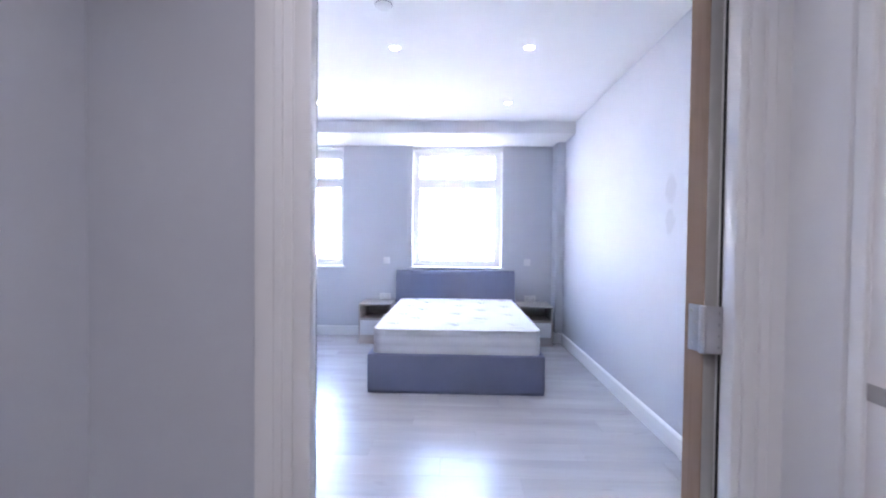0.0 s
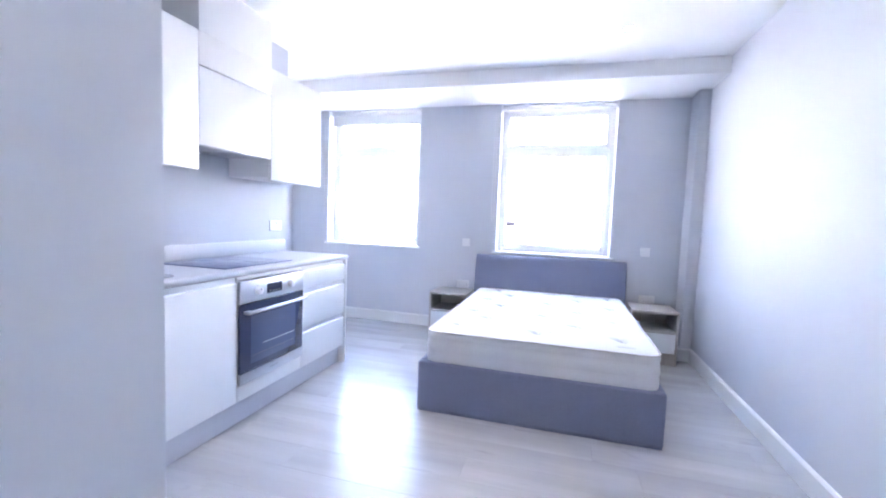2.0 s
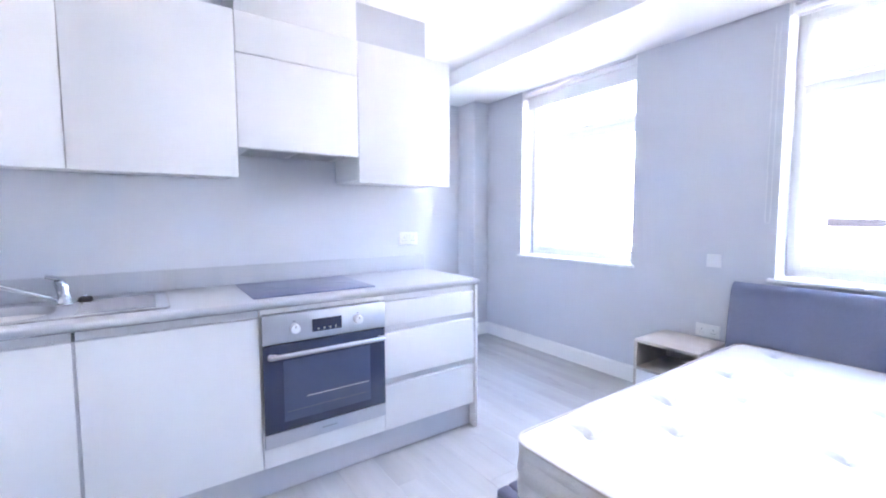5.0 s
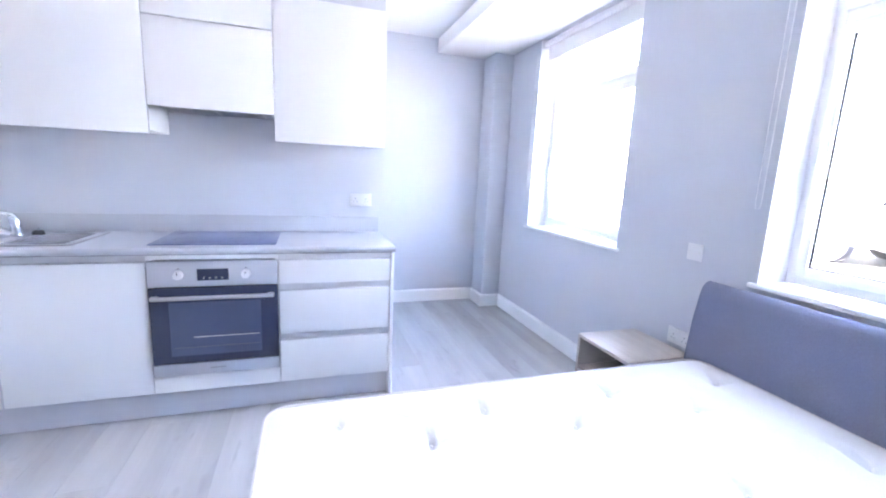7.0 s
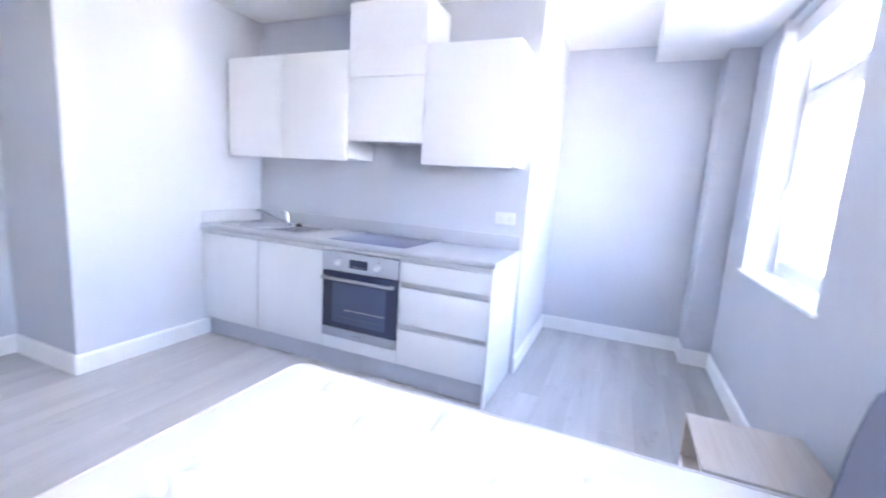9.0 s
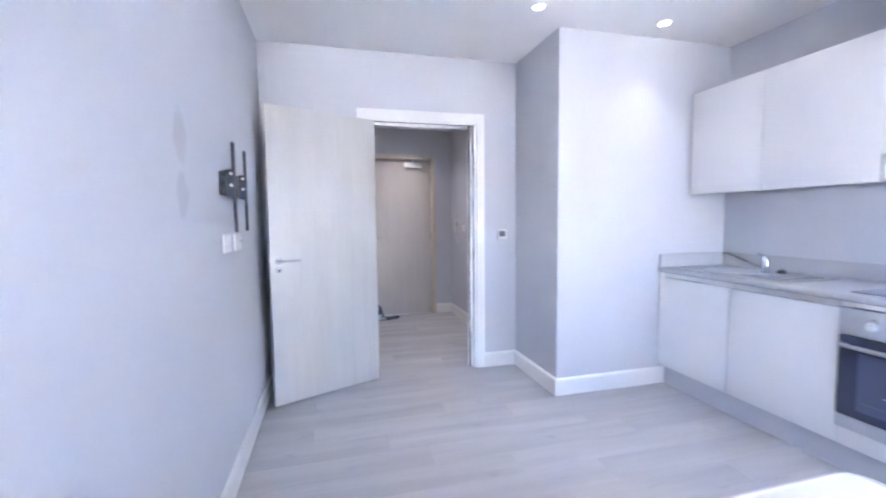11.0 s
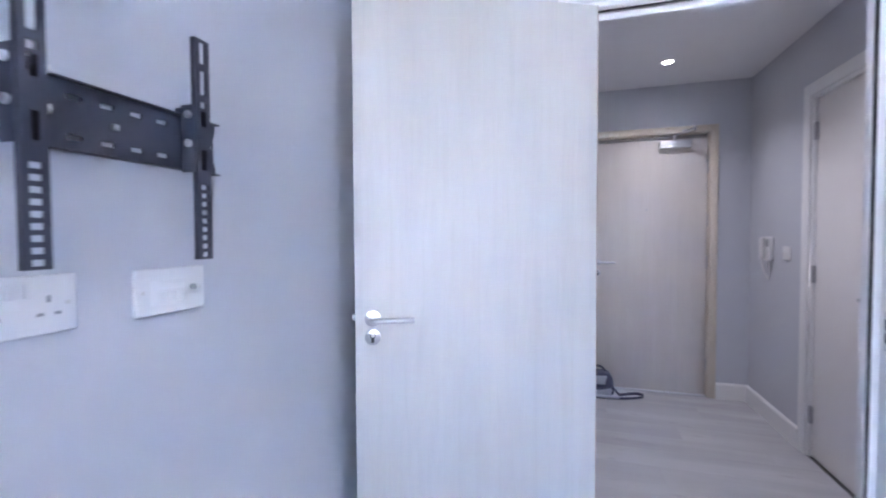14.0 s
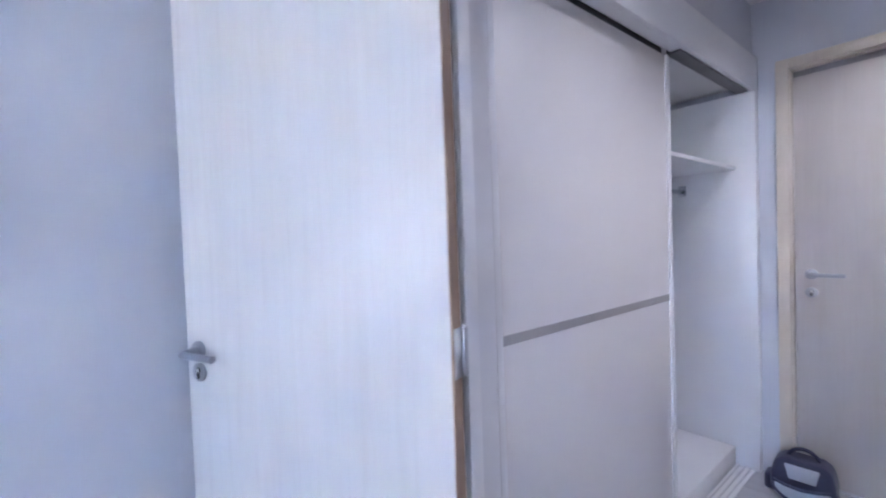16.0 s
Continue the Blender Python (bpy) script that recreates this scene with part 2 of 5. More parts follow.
WALL = wall_paint()
CEIL = surface("ceiling_paint", (0.82, 0.82, 0.83), 0.8, vary=0.02, bump=0.08, fine=120)
TRIM = surface("white_satin_paint", (0.78, 0.78, 0.78), 0.5, vary=0.03, fine=30, bump=0.05)
PLANK = laminate("grey_oak_laminate", (0.575, 0.577, 0.585), (0.345, 0.345, 0.355))
SUBFLOOR = surface("screed", (0.12, 0.12, 0.12), 0.9)
GLOSS = surface("white_lacquer", (0.74, 0.74, 0.75), 0.3, vary=0.006, bump=0.0, fine=25, patchy=0.0)
CARCASS = surface("white_melamine", (0.78, 0.78, 0.78), 0.45, vary=0.008, bump=0.02)
WORKTOP = surface("pale_grey_laminate", (0.45, 0.46, 0.50), 0.42, vary=0.012, coarse=6, fine=220, bump=0.0, patchy=0.0)
PLINTH = surface("grey_plinth_board", (0.53, 0.535, 0.585), 0.4, vary=0.03)
ALU = surface("satin_aluminium", (0.62, 0.62, 0.64), 0.38, metal=0.85, vary=0.03, fine=90, bump=0.04)
STEEL = surface("brushed_steel", (0.43, 0.43, 0.46), 0.38, metal=1.0, vary=0.04, fine=140, bump=0.05)
KNOB = surface("pale_satin_knob", (0.74, 0.74, 0.76), 0.32, metal=0.2, vary=0.01, bump=0)
RIDGE = surface("polished_drainer_steel", (0.60, 0.60, 0.63), 0.2, metal=1.0, vary=0.03, bump=0)
OVENSTEEL = surface("fine_brushed_steel", (0.50, 0.515, 0.565), 0.5, metal=0.8, vary=0.03, fine=140, bump=0.03)
SATIN = surface("satin_steel", (0.40, 0.40, 0.42), 0.30, metal=1.0, vary=0.03, bump=0)
CHROME = surface("chrome", (0.58, 0.59, 0.62), 0.16, metal=1.0, vary=0.02, bump=0)
DARKGLASS = surface("dark_oven_glass", (0.040, 0.048, 0.084), 0.08, vary=0.02, bump=0, coat=0.3)
HOBGLASS = surface("black_ceramic_glass", (0.13, 0.152, 0.265), 0.30, vary=0.02, bump=0)
ZONE = surface("dim_hob_print", (0.14, 0.16, 0.26), 0.3, bump=0)
PRINT = surface("grey_print", (0.5, 0.5, 0.52), 0.5, bump=0)
PLASTIC = surface("white_plastic", (0.72, 0.72, 0.73), 0.35, vary=0.02, bump=0)
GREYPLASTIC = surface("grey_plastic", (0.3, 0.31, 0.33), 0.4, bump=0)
DARKPLASTIC = surface("dark_plastic", (0.03, 0.03, 0.035), 0.4, bump=0)
DOORFACE = timber("pale_oak_laminate_upright", (0.575, 0.57, 0.55), (0.46, 0.45, 0.425), 2, rough=0.42, grain=0.8, contrast=0.9, bump=0.04, fine=48.0, streak=0.30)
FRONTDOOR = timber("oak_veneer_upright", (0.57, 0.53, 0.495), (0.475, 0.435, 0.395), 2, rough=0.45, contrast=0.8, bump=0.05, streak=0.28)
OAKFRAME = timber("oak_frame", (0.62, 0.555, 0.465), (0.52, 0.445, 0.36), 2, rough=0.45, streak=0.3)
LIPPING = timber("raw_oak_edge", (0.42, 0.31, 0.235), (0.31, 0.22, 0.16), 2, rough=0.6)
NIGHTWOOD = timber("light_oak_board", (0.52, 0.475, 0.44), (0.385, 0.345, 0.32), 0, rough=0.42, grain=1.6)
LINEN = cloth("slate_linen_weave", (0.185, 0.203, 0.295))
TICKING = cloth("white_mattress_ticking", (0.685, 0.682, 0.685), scale=160, vary=0.03, bump=0.25)
BORDER = cloth("quilted_border_cloth", (0.62, 0.62, 0.63), scale=240, vary=0.05)
PIPING = cloth("piping_cord", (0.58, 0.55, 0.55), scale=500, vary=0.05)
RIM = surface("satin_nickel_rim", (0.42, 0.42, 0.45), 0.4, vary=0.02, bump=0)
UPVC = surface("white_upvc", (0.90, 0.90, 0.90), 0.25, vary=0.015, bump=0)
SEAL = surface("black_rubber", (0.02, 0.02, 0.022), 0.6, bump=0)
GLASS = clear_glass("window_glass")
BLIND = cloth("pale_grey_blind_fabric", (0.74, 0.74, 0.75), scale=700, vary=0.03, bump=0.1)
BRACKET = surface("black_powder_coat", (0.050, 0.053, 0.074), 0.45, vary=0.1, fine=300, bump=0.12)
ZINC = surface("zinc_screw", (0.65, 0.64, 0.62), 0.3, metal=1.0, bump=0)
WARDROBE = surface("warm_white_board", (0.77, 0.745, 0.73), 0.4, vary=0.02)
TRACK = surface("dark_grey_metal", (0.13, 0.13, 0.14), 0.45, metal=0.3, vary=0.04)
STRIP = surface("grey_inlay_strip", (0.36, 0.345, 0.34), 0.4, vary=0.04)
BAGCLOTH = cloth("navy_nylon", (0.036, 0.040, 0.078), scale=600, rough=0.7)
BAGGREY = cloth("grey_nylon", (0.36, 0.37, 0.42), scale=600, rough=0.7)
LAMPGLOW = glowing("downlight_lens", (1.0, 0.97, 0.93), 0.6)
PAVING = surface("concrete_paving", (0.42, 0.41, 0.39), 0.9, vary=0.1, coarse=0.5, fine=30)
ASPHALT = surface("asphalt", (0.05, 0.05, 0.052), 0.85, vary=0.2, coarse=0.3, fine=40)
STUCCO = surface("pale_stucco", (0.62, 0.60, 0.57), 0.85, vary=0.06)
COPING = surface("brick_coping", (0.28, 0.14, 0.10), 0.8, vary=0.15)
CARWINDOW = surface("car_window", (0.010, 0.011, 0.012), 0.04, bump=0, coat=1.0)
CARTRIM = surface("car_trim", (0.004, 0.004, 0.0055), 0.9, bump=0, spec=0.0)
CARPAINT = surface("pale_green_car_paint", (0.56, 0.66, 0.62), 0.2, vary=0.02, bump=0, coat=0.6)
TYRE = surface("tyre_rubber", (0.045, 0.045, 0.05), 0.9, spec=0.05)

# ---- plan ----
EAST, NORTH, WEST, DOORWALL, HALLFACE = 1.465, 6.022, -3.33, 1.43, 1.34
BLOCK_X, BLOCK_Y, KITCHEN, NOOK = -0.60, 2.145, -2.10, 4.61
HALL_W, HALL_S, HALL_CEIL, CEILING, SOFFIT, BEAM_Y = -0.635, -0.77, 2.50, 2.63, 2.498, 5.335
SILL = 0.915
WINDOWS = ((-2.548, -1.366), (-0.456, 0.725))


def walls():
    solid("wall_east", bm_box(EAST, EAST + 0.15, HALLFACE, NORTH, -0.012, CEILING + 0.1), WALL, "pale lilac-grey painted plaster wall with two filled patches", "wall")
    b = bm_box(WEST - 0.15, EAST + 0.15, NORTH, NORTH + 0.30, -0.3, SILL - 0.022)
    edges = [WEST - 0.15, WINDOWS[0][0], WINDOWS[0][1], WINDOWS[1][0], WINDOWS[1][1], EAST + 0.15]
    for a, c in zip(edges[::2], edges[1::2]):
        bm_box(a, c, NORTH, NORTH + 0.30, SILL - 0.022, SOFFIT, bm=b)
    bm_box(WEST - 0.15, EAST + 0.15, NORTH, NORTH + 0.30, SOFFIT, CEILING + 0.3, bm=b)
    solid("wall_north", b, WALL, "pale lilac-grey painted window wall with deep reveals", "wall")
    solid("wall_west", bm_box(WEST - 0.15, WEST, NOOK - 0.15, NORTH, -0.012, CEILING + 0.1), WALL, "pale lilac-grey painted plaster wall of the nook", "wall")
    b = bm_box(KITCHEN - 0.15, KITCHEN, BLOCK_Y - 0.2, NOOK, -0.012, CEILING + 0.1)
    bm_box(WEST, KITCHEN - 0.15, NOOK - 0.15, NOOK, -0.012, CEILING + 0.1, bm=b)
    solid("wall_kitchen", b, WALL, "pale lilac-grey painted wall behind the kitchen units", "wall")
    solid("wall_block", bm_box(KITCHEN, BLOCK_X, HALLFACE, BLOCK_Y, -0.012, CEILING + 0.1), WALL, "pale lilac-grey boxed-out wall beside the kitchen", "wall")
    b = bm_box(BLOCK_X, -0.245, HALLFACE, DOORWALL, -0.012, CEILING + 0.1)
    bm_box(0.706, EAST, HALLFACE, DOORWALL, -0.012, CEILING + 0.1, bm=b)
    bm_box(-0.245, 0.706, HALLFACE, DOORWALL, 2.122, CEILING + 0.1, bm=b)
    solid("wall_south", b, WALL, "pale lilac-grey painted wall round the doorway", "wall")
    b = bm_box(HALL_W - 0.15, HALL_W, HALL_S - 0.15, 0.055, -0.012, HALL_CEIL + 0.1)
    bm_box(HALL_W - 0.15, HALL_W, 0.790, HALLFACE, -0.012, HALL_CEIL + 0.1, bm=b)
    bm_box(HALL_W - 0.15, HALL_W, 0.055, 0.790, 2.105, HALL_CEIL + 0.1, bm=b)
    solid("wall_hall_west", b, WALL, "pale lilac-grey painted wall of the hall", "wall")
    b = bm_box(HALL_W, -0.405, HALL_S - 0.15, HALL_S, -0.012, HALL_CEIL + 0.1)
    bm_box(0.590, 1.42, HALL_S - 0.15, HALL_S, -0.012, HALL_CEIL + 0.1, bm=b)
    bm_box(-0.405, 0.590, HALL_S - 0.15, HALL_S, 2.154, HALL_CEIL + 0.1, bm=b)
    solid("wall_hall_south", b, WALL, "pale lilac-grey painted wall round the front door", "wall")
    # Unseen backing, added so that no daylight leaks round the front door.
    solid("light_stop_south", bm_box(HALL_W - 0.15, 1.42, HALL_S - 0.25, HALL_S - 0.152, -0.12, HALL_CEIL + 0.1), WALL, "unseen backing that keeps daylight out round the front door", "wall")
    b = bm_box(1.34, 1.42, HALL_S, HALLFACE, -0.012, HALL_CEIL + 0.1)
    bm_box(0.70, 1.34, HALL_S, HALLFACE, 2.215, HALL_CEIL + 0.1, bm=b)
    solid("wall_hall_east", b, WALL, "pale lilac-grey painted wall above the wardrobe", "wall")
    b = bm_box(1.37, EAST, 5.765, NORTH, -0.012, SOFFIT, 0.004)
    solid("pilaster_east", b, WALL, "boxed-in pipe column painted lilac grey", "wall")
    b = bm_box(WEST, -3.045, 5.825, NORTH, -0.012, SOFFIT, 0.012, 3)
    solid("pilaster_west", b, WALL, "boxed-in pipe column with rounded corner", "wall")
    solid("ceiling", bm_box(WEST - 0.15, EAST + 0.15, HALLFACE, NORTH, CEILING, CEILING + 0.12), CEIL, "flat white painted ceiling", "ceiling")
    solid("ceiling_beam", bm_box(WEST, EAST, BEAM_Y, NORTH, SOFFIT, CEILING, 0.003), CEIL, "white dropped beam along the window wall", "ceiling")
    solid("ceiling_hall", bm_box(HALL_W - 0.15, 1.42, HALL_S - 0.15, HALLFACE, HALL_CEIL, HALL_CEIL + 0.12), CEIL, "flat white hall ceiling", "ceiling")


def baseboards():
    """White square-edged boards with an eased top, one object a run."""
    def run(a, c, side):
        (x0, y0), (x1, y1) = a, c
        d = Vector((x1 - x0, y1 - y0, 0))
        n = Vector((-d.y, d.x, 0)).normalized() * side
        out = [(0, 0), (0.018, 0), (0.018, 0.112), (0.010, 0.124), (0, 0.126)]
        bm = bmesh.new()
        ends = []
        for base in (Vector((x0, y0, 0)), Vector((x1, y1, 0))):
            ends.append([bm.verts.new(base + n * u + Vector((0, 0, v))) for u, v in out])
        k = len(out)
        for i in range(k):
            bm.faces.new((ends[0][i], ends[0][(i + 1) % k], ends[1][(i + 1) % k], ends[1][i]))
        bm.faces.new(ends[0][::-1])
        bm.faces.new(ends[1])
        bmesh.ops.recalc_face_normals(bm, faces=bm.faces[:])
        solid("baseboard", bm, TRIM, "white painted baseboard with eased top edge", "baseboard", smooth=0)
    t = 0.018
    run((EAST, DOORWALL), (EAST, 5.765 - t), 1)
    run((1.37 - t, 5.765), (EAST, 5.765), -1)
    run((1.37, 5.765), (1.37, NORTH - t), 1)
    run((-3.045 + t, NORTH), (1.37, NORTH), -1)
    run((-3.045, 5.825), (-3.045, NORTH), -1)
    run((WEST + t, 5.825), (-3.045 + t, 5.825), -1)
    run((WEST, NOOK), (WEST, 5.825), -1)
    run((WEST + t, NOOK), (KITCHEN + 0.02, NOOK), 1)
    run((BLOCK_X, DOORWALL + t), (BLOCK_X, BLOCK_Y + t), -1)
    run((-1.545, BLOCK_Y), (BLOCK_X, BLOCK_Y), 1)
    run((BLOCK_X, DOORWALL), (-0.304, DOORWALL), 1)
    run((0.757, DOORWALL), (EAST - t, DOORWALL), 1)
    run((HALL_W, HALL_S), (-0.412, HALL_S), 1)
    run((HALL_W, HALL_S + t), (HALL_W, -0.006), -1)
    run((HALL_W, 0.851), (HALL_W, HALLFACE), -1)
    run((HALL_W + t, HALLFACE), (-0.304, HALLFACE), -1)


walls()
baseboards()


def door_frame():
    """Lining, stops, seals and architraves of the doorway between hall and room."""
    f = thing("door_frame", "white painted door lining with architraves and black seals", "door frame", kind="structure")
    lx, rx, top = -0.215, 0.676, 2.095
    y0, y1 = HALLFACE, DOORWALL
    part("jamb", bm_box(lx - 0.03, lx, y0, y1, 0, top, 0.002), TRIM, f)
    part("jamb", bm_box(rx, rx + 0.03, y0, y1, 0, top, 0.002), TRIM, f)
    part("head", bm_box(lx - 0.03, rx + 0.03, y0, y1, top, top + 0.027, 0.002), TRIM, f)
    ys = y1 - 0.05
    part("stop", bm_box(lx, lx + 0.036, y0 + 0.004, ys, 0, top, 0.003), TRIM, f)
    part("stop", bm_box(rx - 0.018, rx, y0 + 0.004, ys, 0, top, 0.003), TRIM, f)
    part("stop", bm_box(lx + 0.036, rx - 0.018, y0 + 0.004, ys, top - 0.026, top, 0.003), TRIM, f)
    part("seal", bm_box(lx + 0.026, lx + 0.0345, ys, ys + 0.007, 0, top), SEAL, f, "black rubber smoke seal")
    part("seal", bm_box(rx - 0.0015, rx, y1 - 0.018, y1 - 0.011, 0, top), SEAL, f, "black rubber smoke seal")
    part("seal", bm_box(lx + 0.007, rx - 0.007, ys + 0.014, ys + 0.022, top - 0.004, top), SEAL, f, "black rubber smoke seal")
    for face, out in ((y1, 1), (y0, -1)):
        for side in (0, 1):
            broad = 0.070 if out > 0 else 0.052
            xa, xb = ((lx - 0.018 - broad, lx - 0.018) if side == 0 else (rx + 0.025, rx + 0.080))
            w = xb - xa
            inner = xb if side == 0 else xa
            s = -1 if side == 0 else 1
            prof = [(inner, face), (inner, face + out * 0.010), (inner + s * 0.012, face + out * 0.014), (inner + s * 0.016, face + out * 0.011), (inner + s * (w - 0.012), face + out * 0.016), (inner + s * w, face + out * 0.013), (inner + s * w, face)]
            part("architrave", bm_prism(prof, "z", 0, top + 0.075), TRIM, f)
        prof = [(face, top + 0.018), (face + out * 0.010, top + 0.018), (face + out * 0.0165, top + 0.076), (face + out * 0.013, top + 0.088), (face, top + 0.088)]
        part("architrave", bm_prism(prof, "x", lx - 0.088, rx + 0.080), TRIM, f)
    part("strike_plate", bm_box(lx - 0.001, lx + 0.002, y1 - 0.035, y1 - 0.008, 0.940, 1.062, 0.001), ALU, f, "brushed steel strike plate")
    part("strike_hole", bm_box(lx, lx + 0.0026, y1 - 0.029, y1 - 0.014, 1.004, 1.038), DARKPLASTIC, f, "dark latch hole")
    part("strike_hole", bm_box(lx, lx + 0.0026, y1 - 0.029, y1 - 0.014, 0.966, 0.996), DARKPLASTIC, f, "dark bolt hole")
    for z in (0.26, 1.09, 1.86):
        leaf = part("hinge_leaf", bm_prism([(0.637, y1 - 0.0235), (rx - 0.001, y1 - 0.0385), (rx + 0.0005, y1 - 0.0360), (0.6385, y1 - 0.0205)], "z", z - 0.05, z + 0.05, 0.0006, 1), ALU, f, "pale steel hinge leaf with screws")
        for k in (-0.036, -0.012, 0.012, 0.036):
            part("screw", bm_rod((0.660, y1 - 0.0325, z + k), (0.6606, y1 - 0.0312, z + k), 0.0042, seg=10), STEEL, leaf)


door_frame()


def lever_set(parent, at, along, out, key=True, drop=0.061):
    """Round rose, neck and lever, with a keyhole rose under it, in the door's own space; out: the side it stands on."""
    x, y, z = at
    rose = part("handle_rose", bm_rod((x, y, z), (x, y + out * 0.009, z), 0.026, seg=28, bevel=0.002), SATIN, parent, "round satin steel rose")
    part("rose_collar", bm_rod((x, y + out * 0.008, z), (x, y + out * 0.026, z), 0.0125, 0.0115, seg=22, bevel=0.0015), SATIN, rose)
    pts = [(x, y + out * 0.005, z), (x, y + out * 0.042, z)]
    for k in range(1, 7):
        a = math.pi / 2 * k / 6
        pts.append((x + along * 0.014 * (1 - math.cos(a)), y + out * (0.042 + 0.014 * math.sin(a)), z))
    pts.append((x + along * 0.132, y + out * 0.056, z))
    part("lever", bm_tube(pts, 0.0095, 14), SATIN, parent, "satin steel lever")
    if key:
        kz = z - drop
        part("keyhole_rose", bm_rod((x, y, kz), (x, y + out * 0.008, kz), 0.026, seg=28, bevel=0.002), SATIN, parent, "round satin steel keyhole rose")
        eye = bm_rod((x, y + out * 0.007, kz + 0.006), (x, y + out * 0.0098, kz + 0.006), 0.0085, seg=18)
        bm_box(x - 0.005, x + 0.005, y + out * 0.007, y + out * 0.0098, kz - 0.017, kz + 0.004, bm=eye)
        cyl = part("cylinder", eye, DARKPLASTIC, parent, "dark lock cylinder")
        part("key_plug", bm_rod((x, y + out * 0.009, kz + 0.006), (x, y + out * 0.0106, kz + 0.006), 0.0058, seg=16), ZINC, cyl, "bright key plug")


def room_door():
    d = thing("door_1", "pale oak laminate door with steel lever, standing wide open", "door", (0.622, 1.453, 0.0), 24.2, kind="structure")
    L, T = 0.832, 0.044
    part("leaf", bm_box(0.003, L - 0.003, -T, 0, 0.008, 2.09, 0.0012), DOORFACE, d)
    part("edge_lipping", bm_box(0, 0.003, -T + 0.001, -0.001, 0.008, 2.09), LIPPING, d, "raw brown oak edge")
    part("edge_lipping", bm_box(L - 0.003, L, -T + 0.001, -0.001, 0.008, 2.09), DOORFACE, d)
    lever_set(d, (L - 0.056, 0, 1.034), -1, 1)
    lever_set(d, (L - 0.056, -T, 1.034), -1, -1)
    part("latch", bm_box(L, L + 0.011, -0.029, -0.015, 1.024, 1.044, 0.003), STEEL, d, "steel latch tongue")
    part("latch_plate", bm_box(L - 0.001, L + 0.001, -0.033, -0.011, 0.92, 1.14, 0.0006), STEEL, d)
    for z in (0.26, 1.09, 1.86):
        h = part("hinge", bm_rod((-0.006, -T - 0.002, z - 0.05), (-0.006, -T - 0.002, z + 0.05), 0.0072, seg=16, bevel=0.001), ALU, d, "brushed steel hinge knuckle")
        part("hinge_leaf", bm_box(-0.0022, 0.001, -T, -0.010, z - 0.05, z + 0.05, 0.0008), ALU, h)
        for k in (-0.036, -0.012, 0.012, 0.036):
            yy = -0.018 if abs(k) > 0.02 else -0.026
            part("screw", bm_rod((-0.0032, yy, z + k), (-0.001, yy, z + k), 0.0042, seg=10), ZINC, h)


room_door()


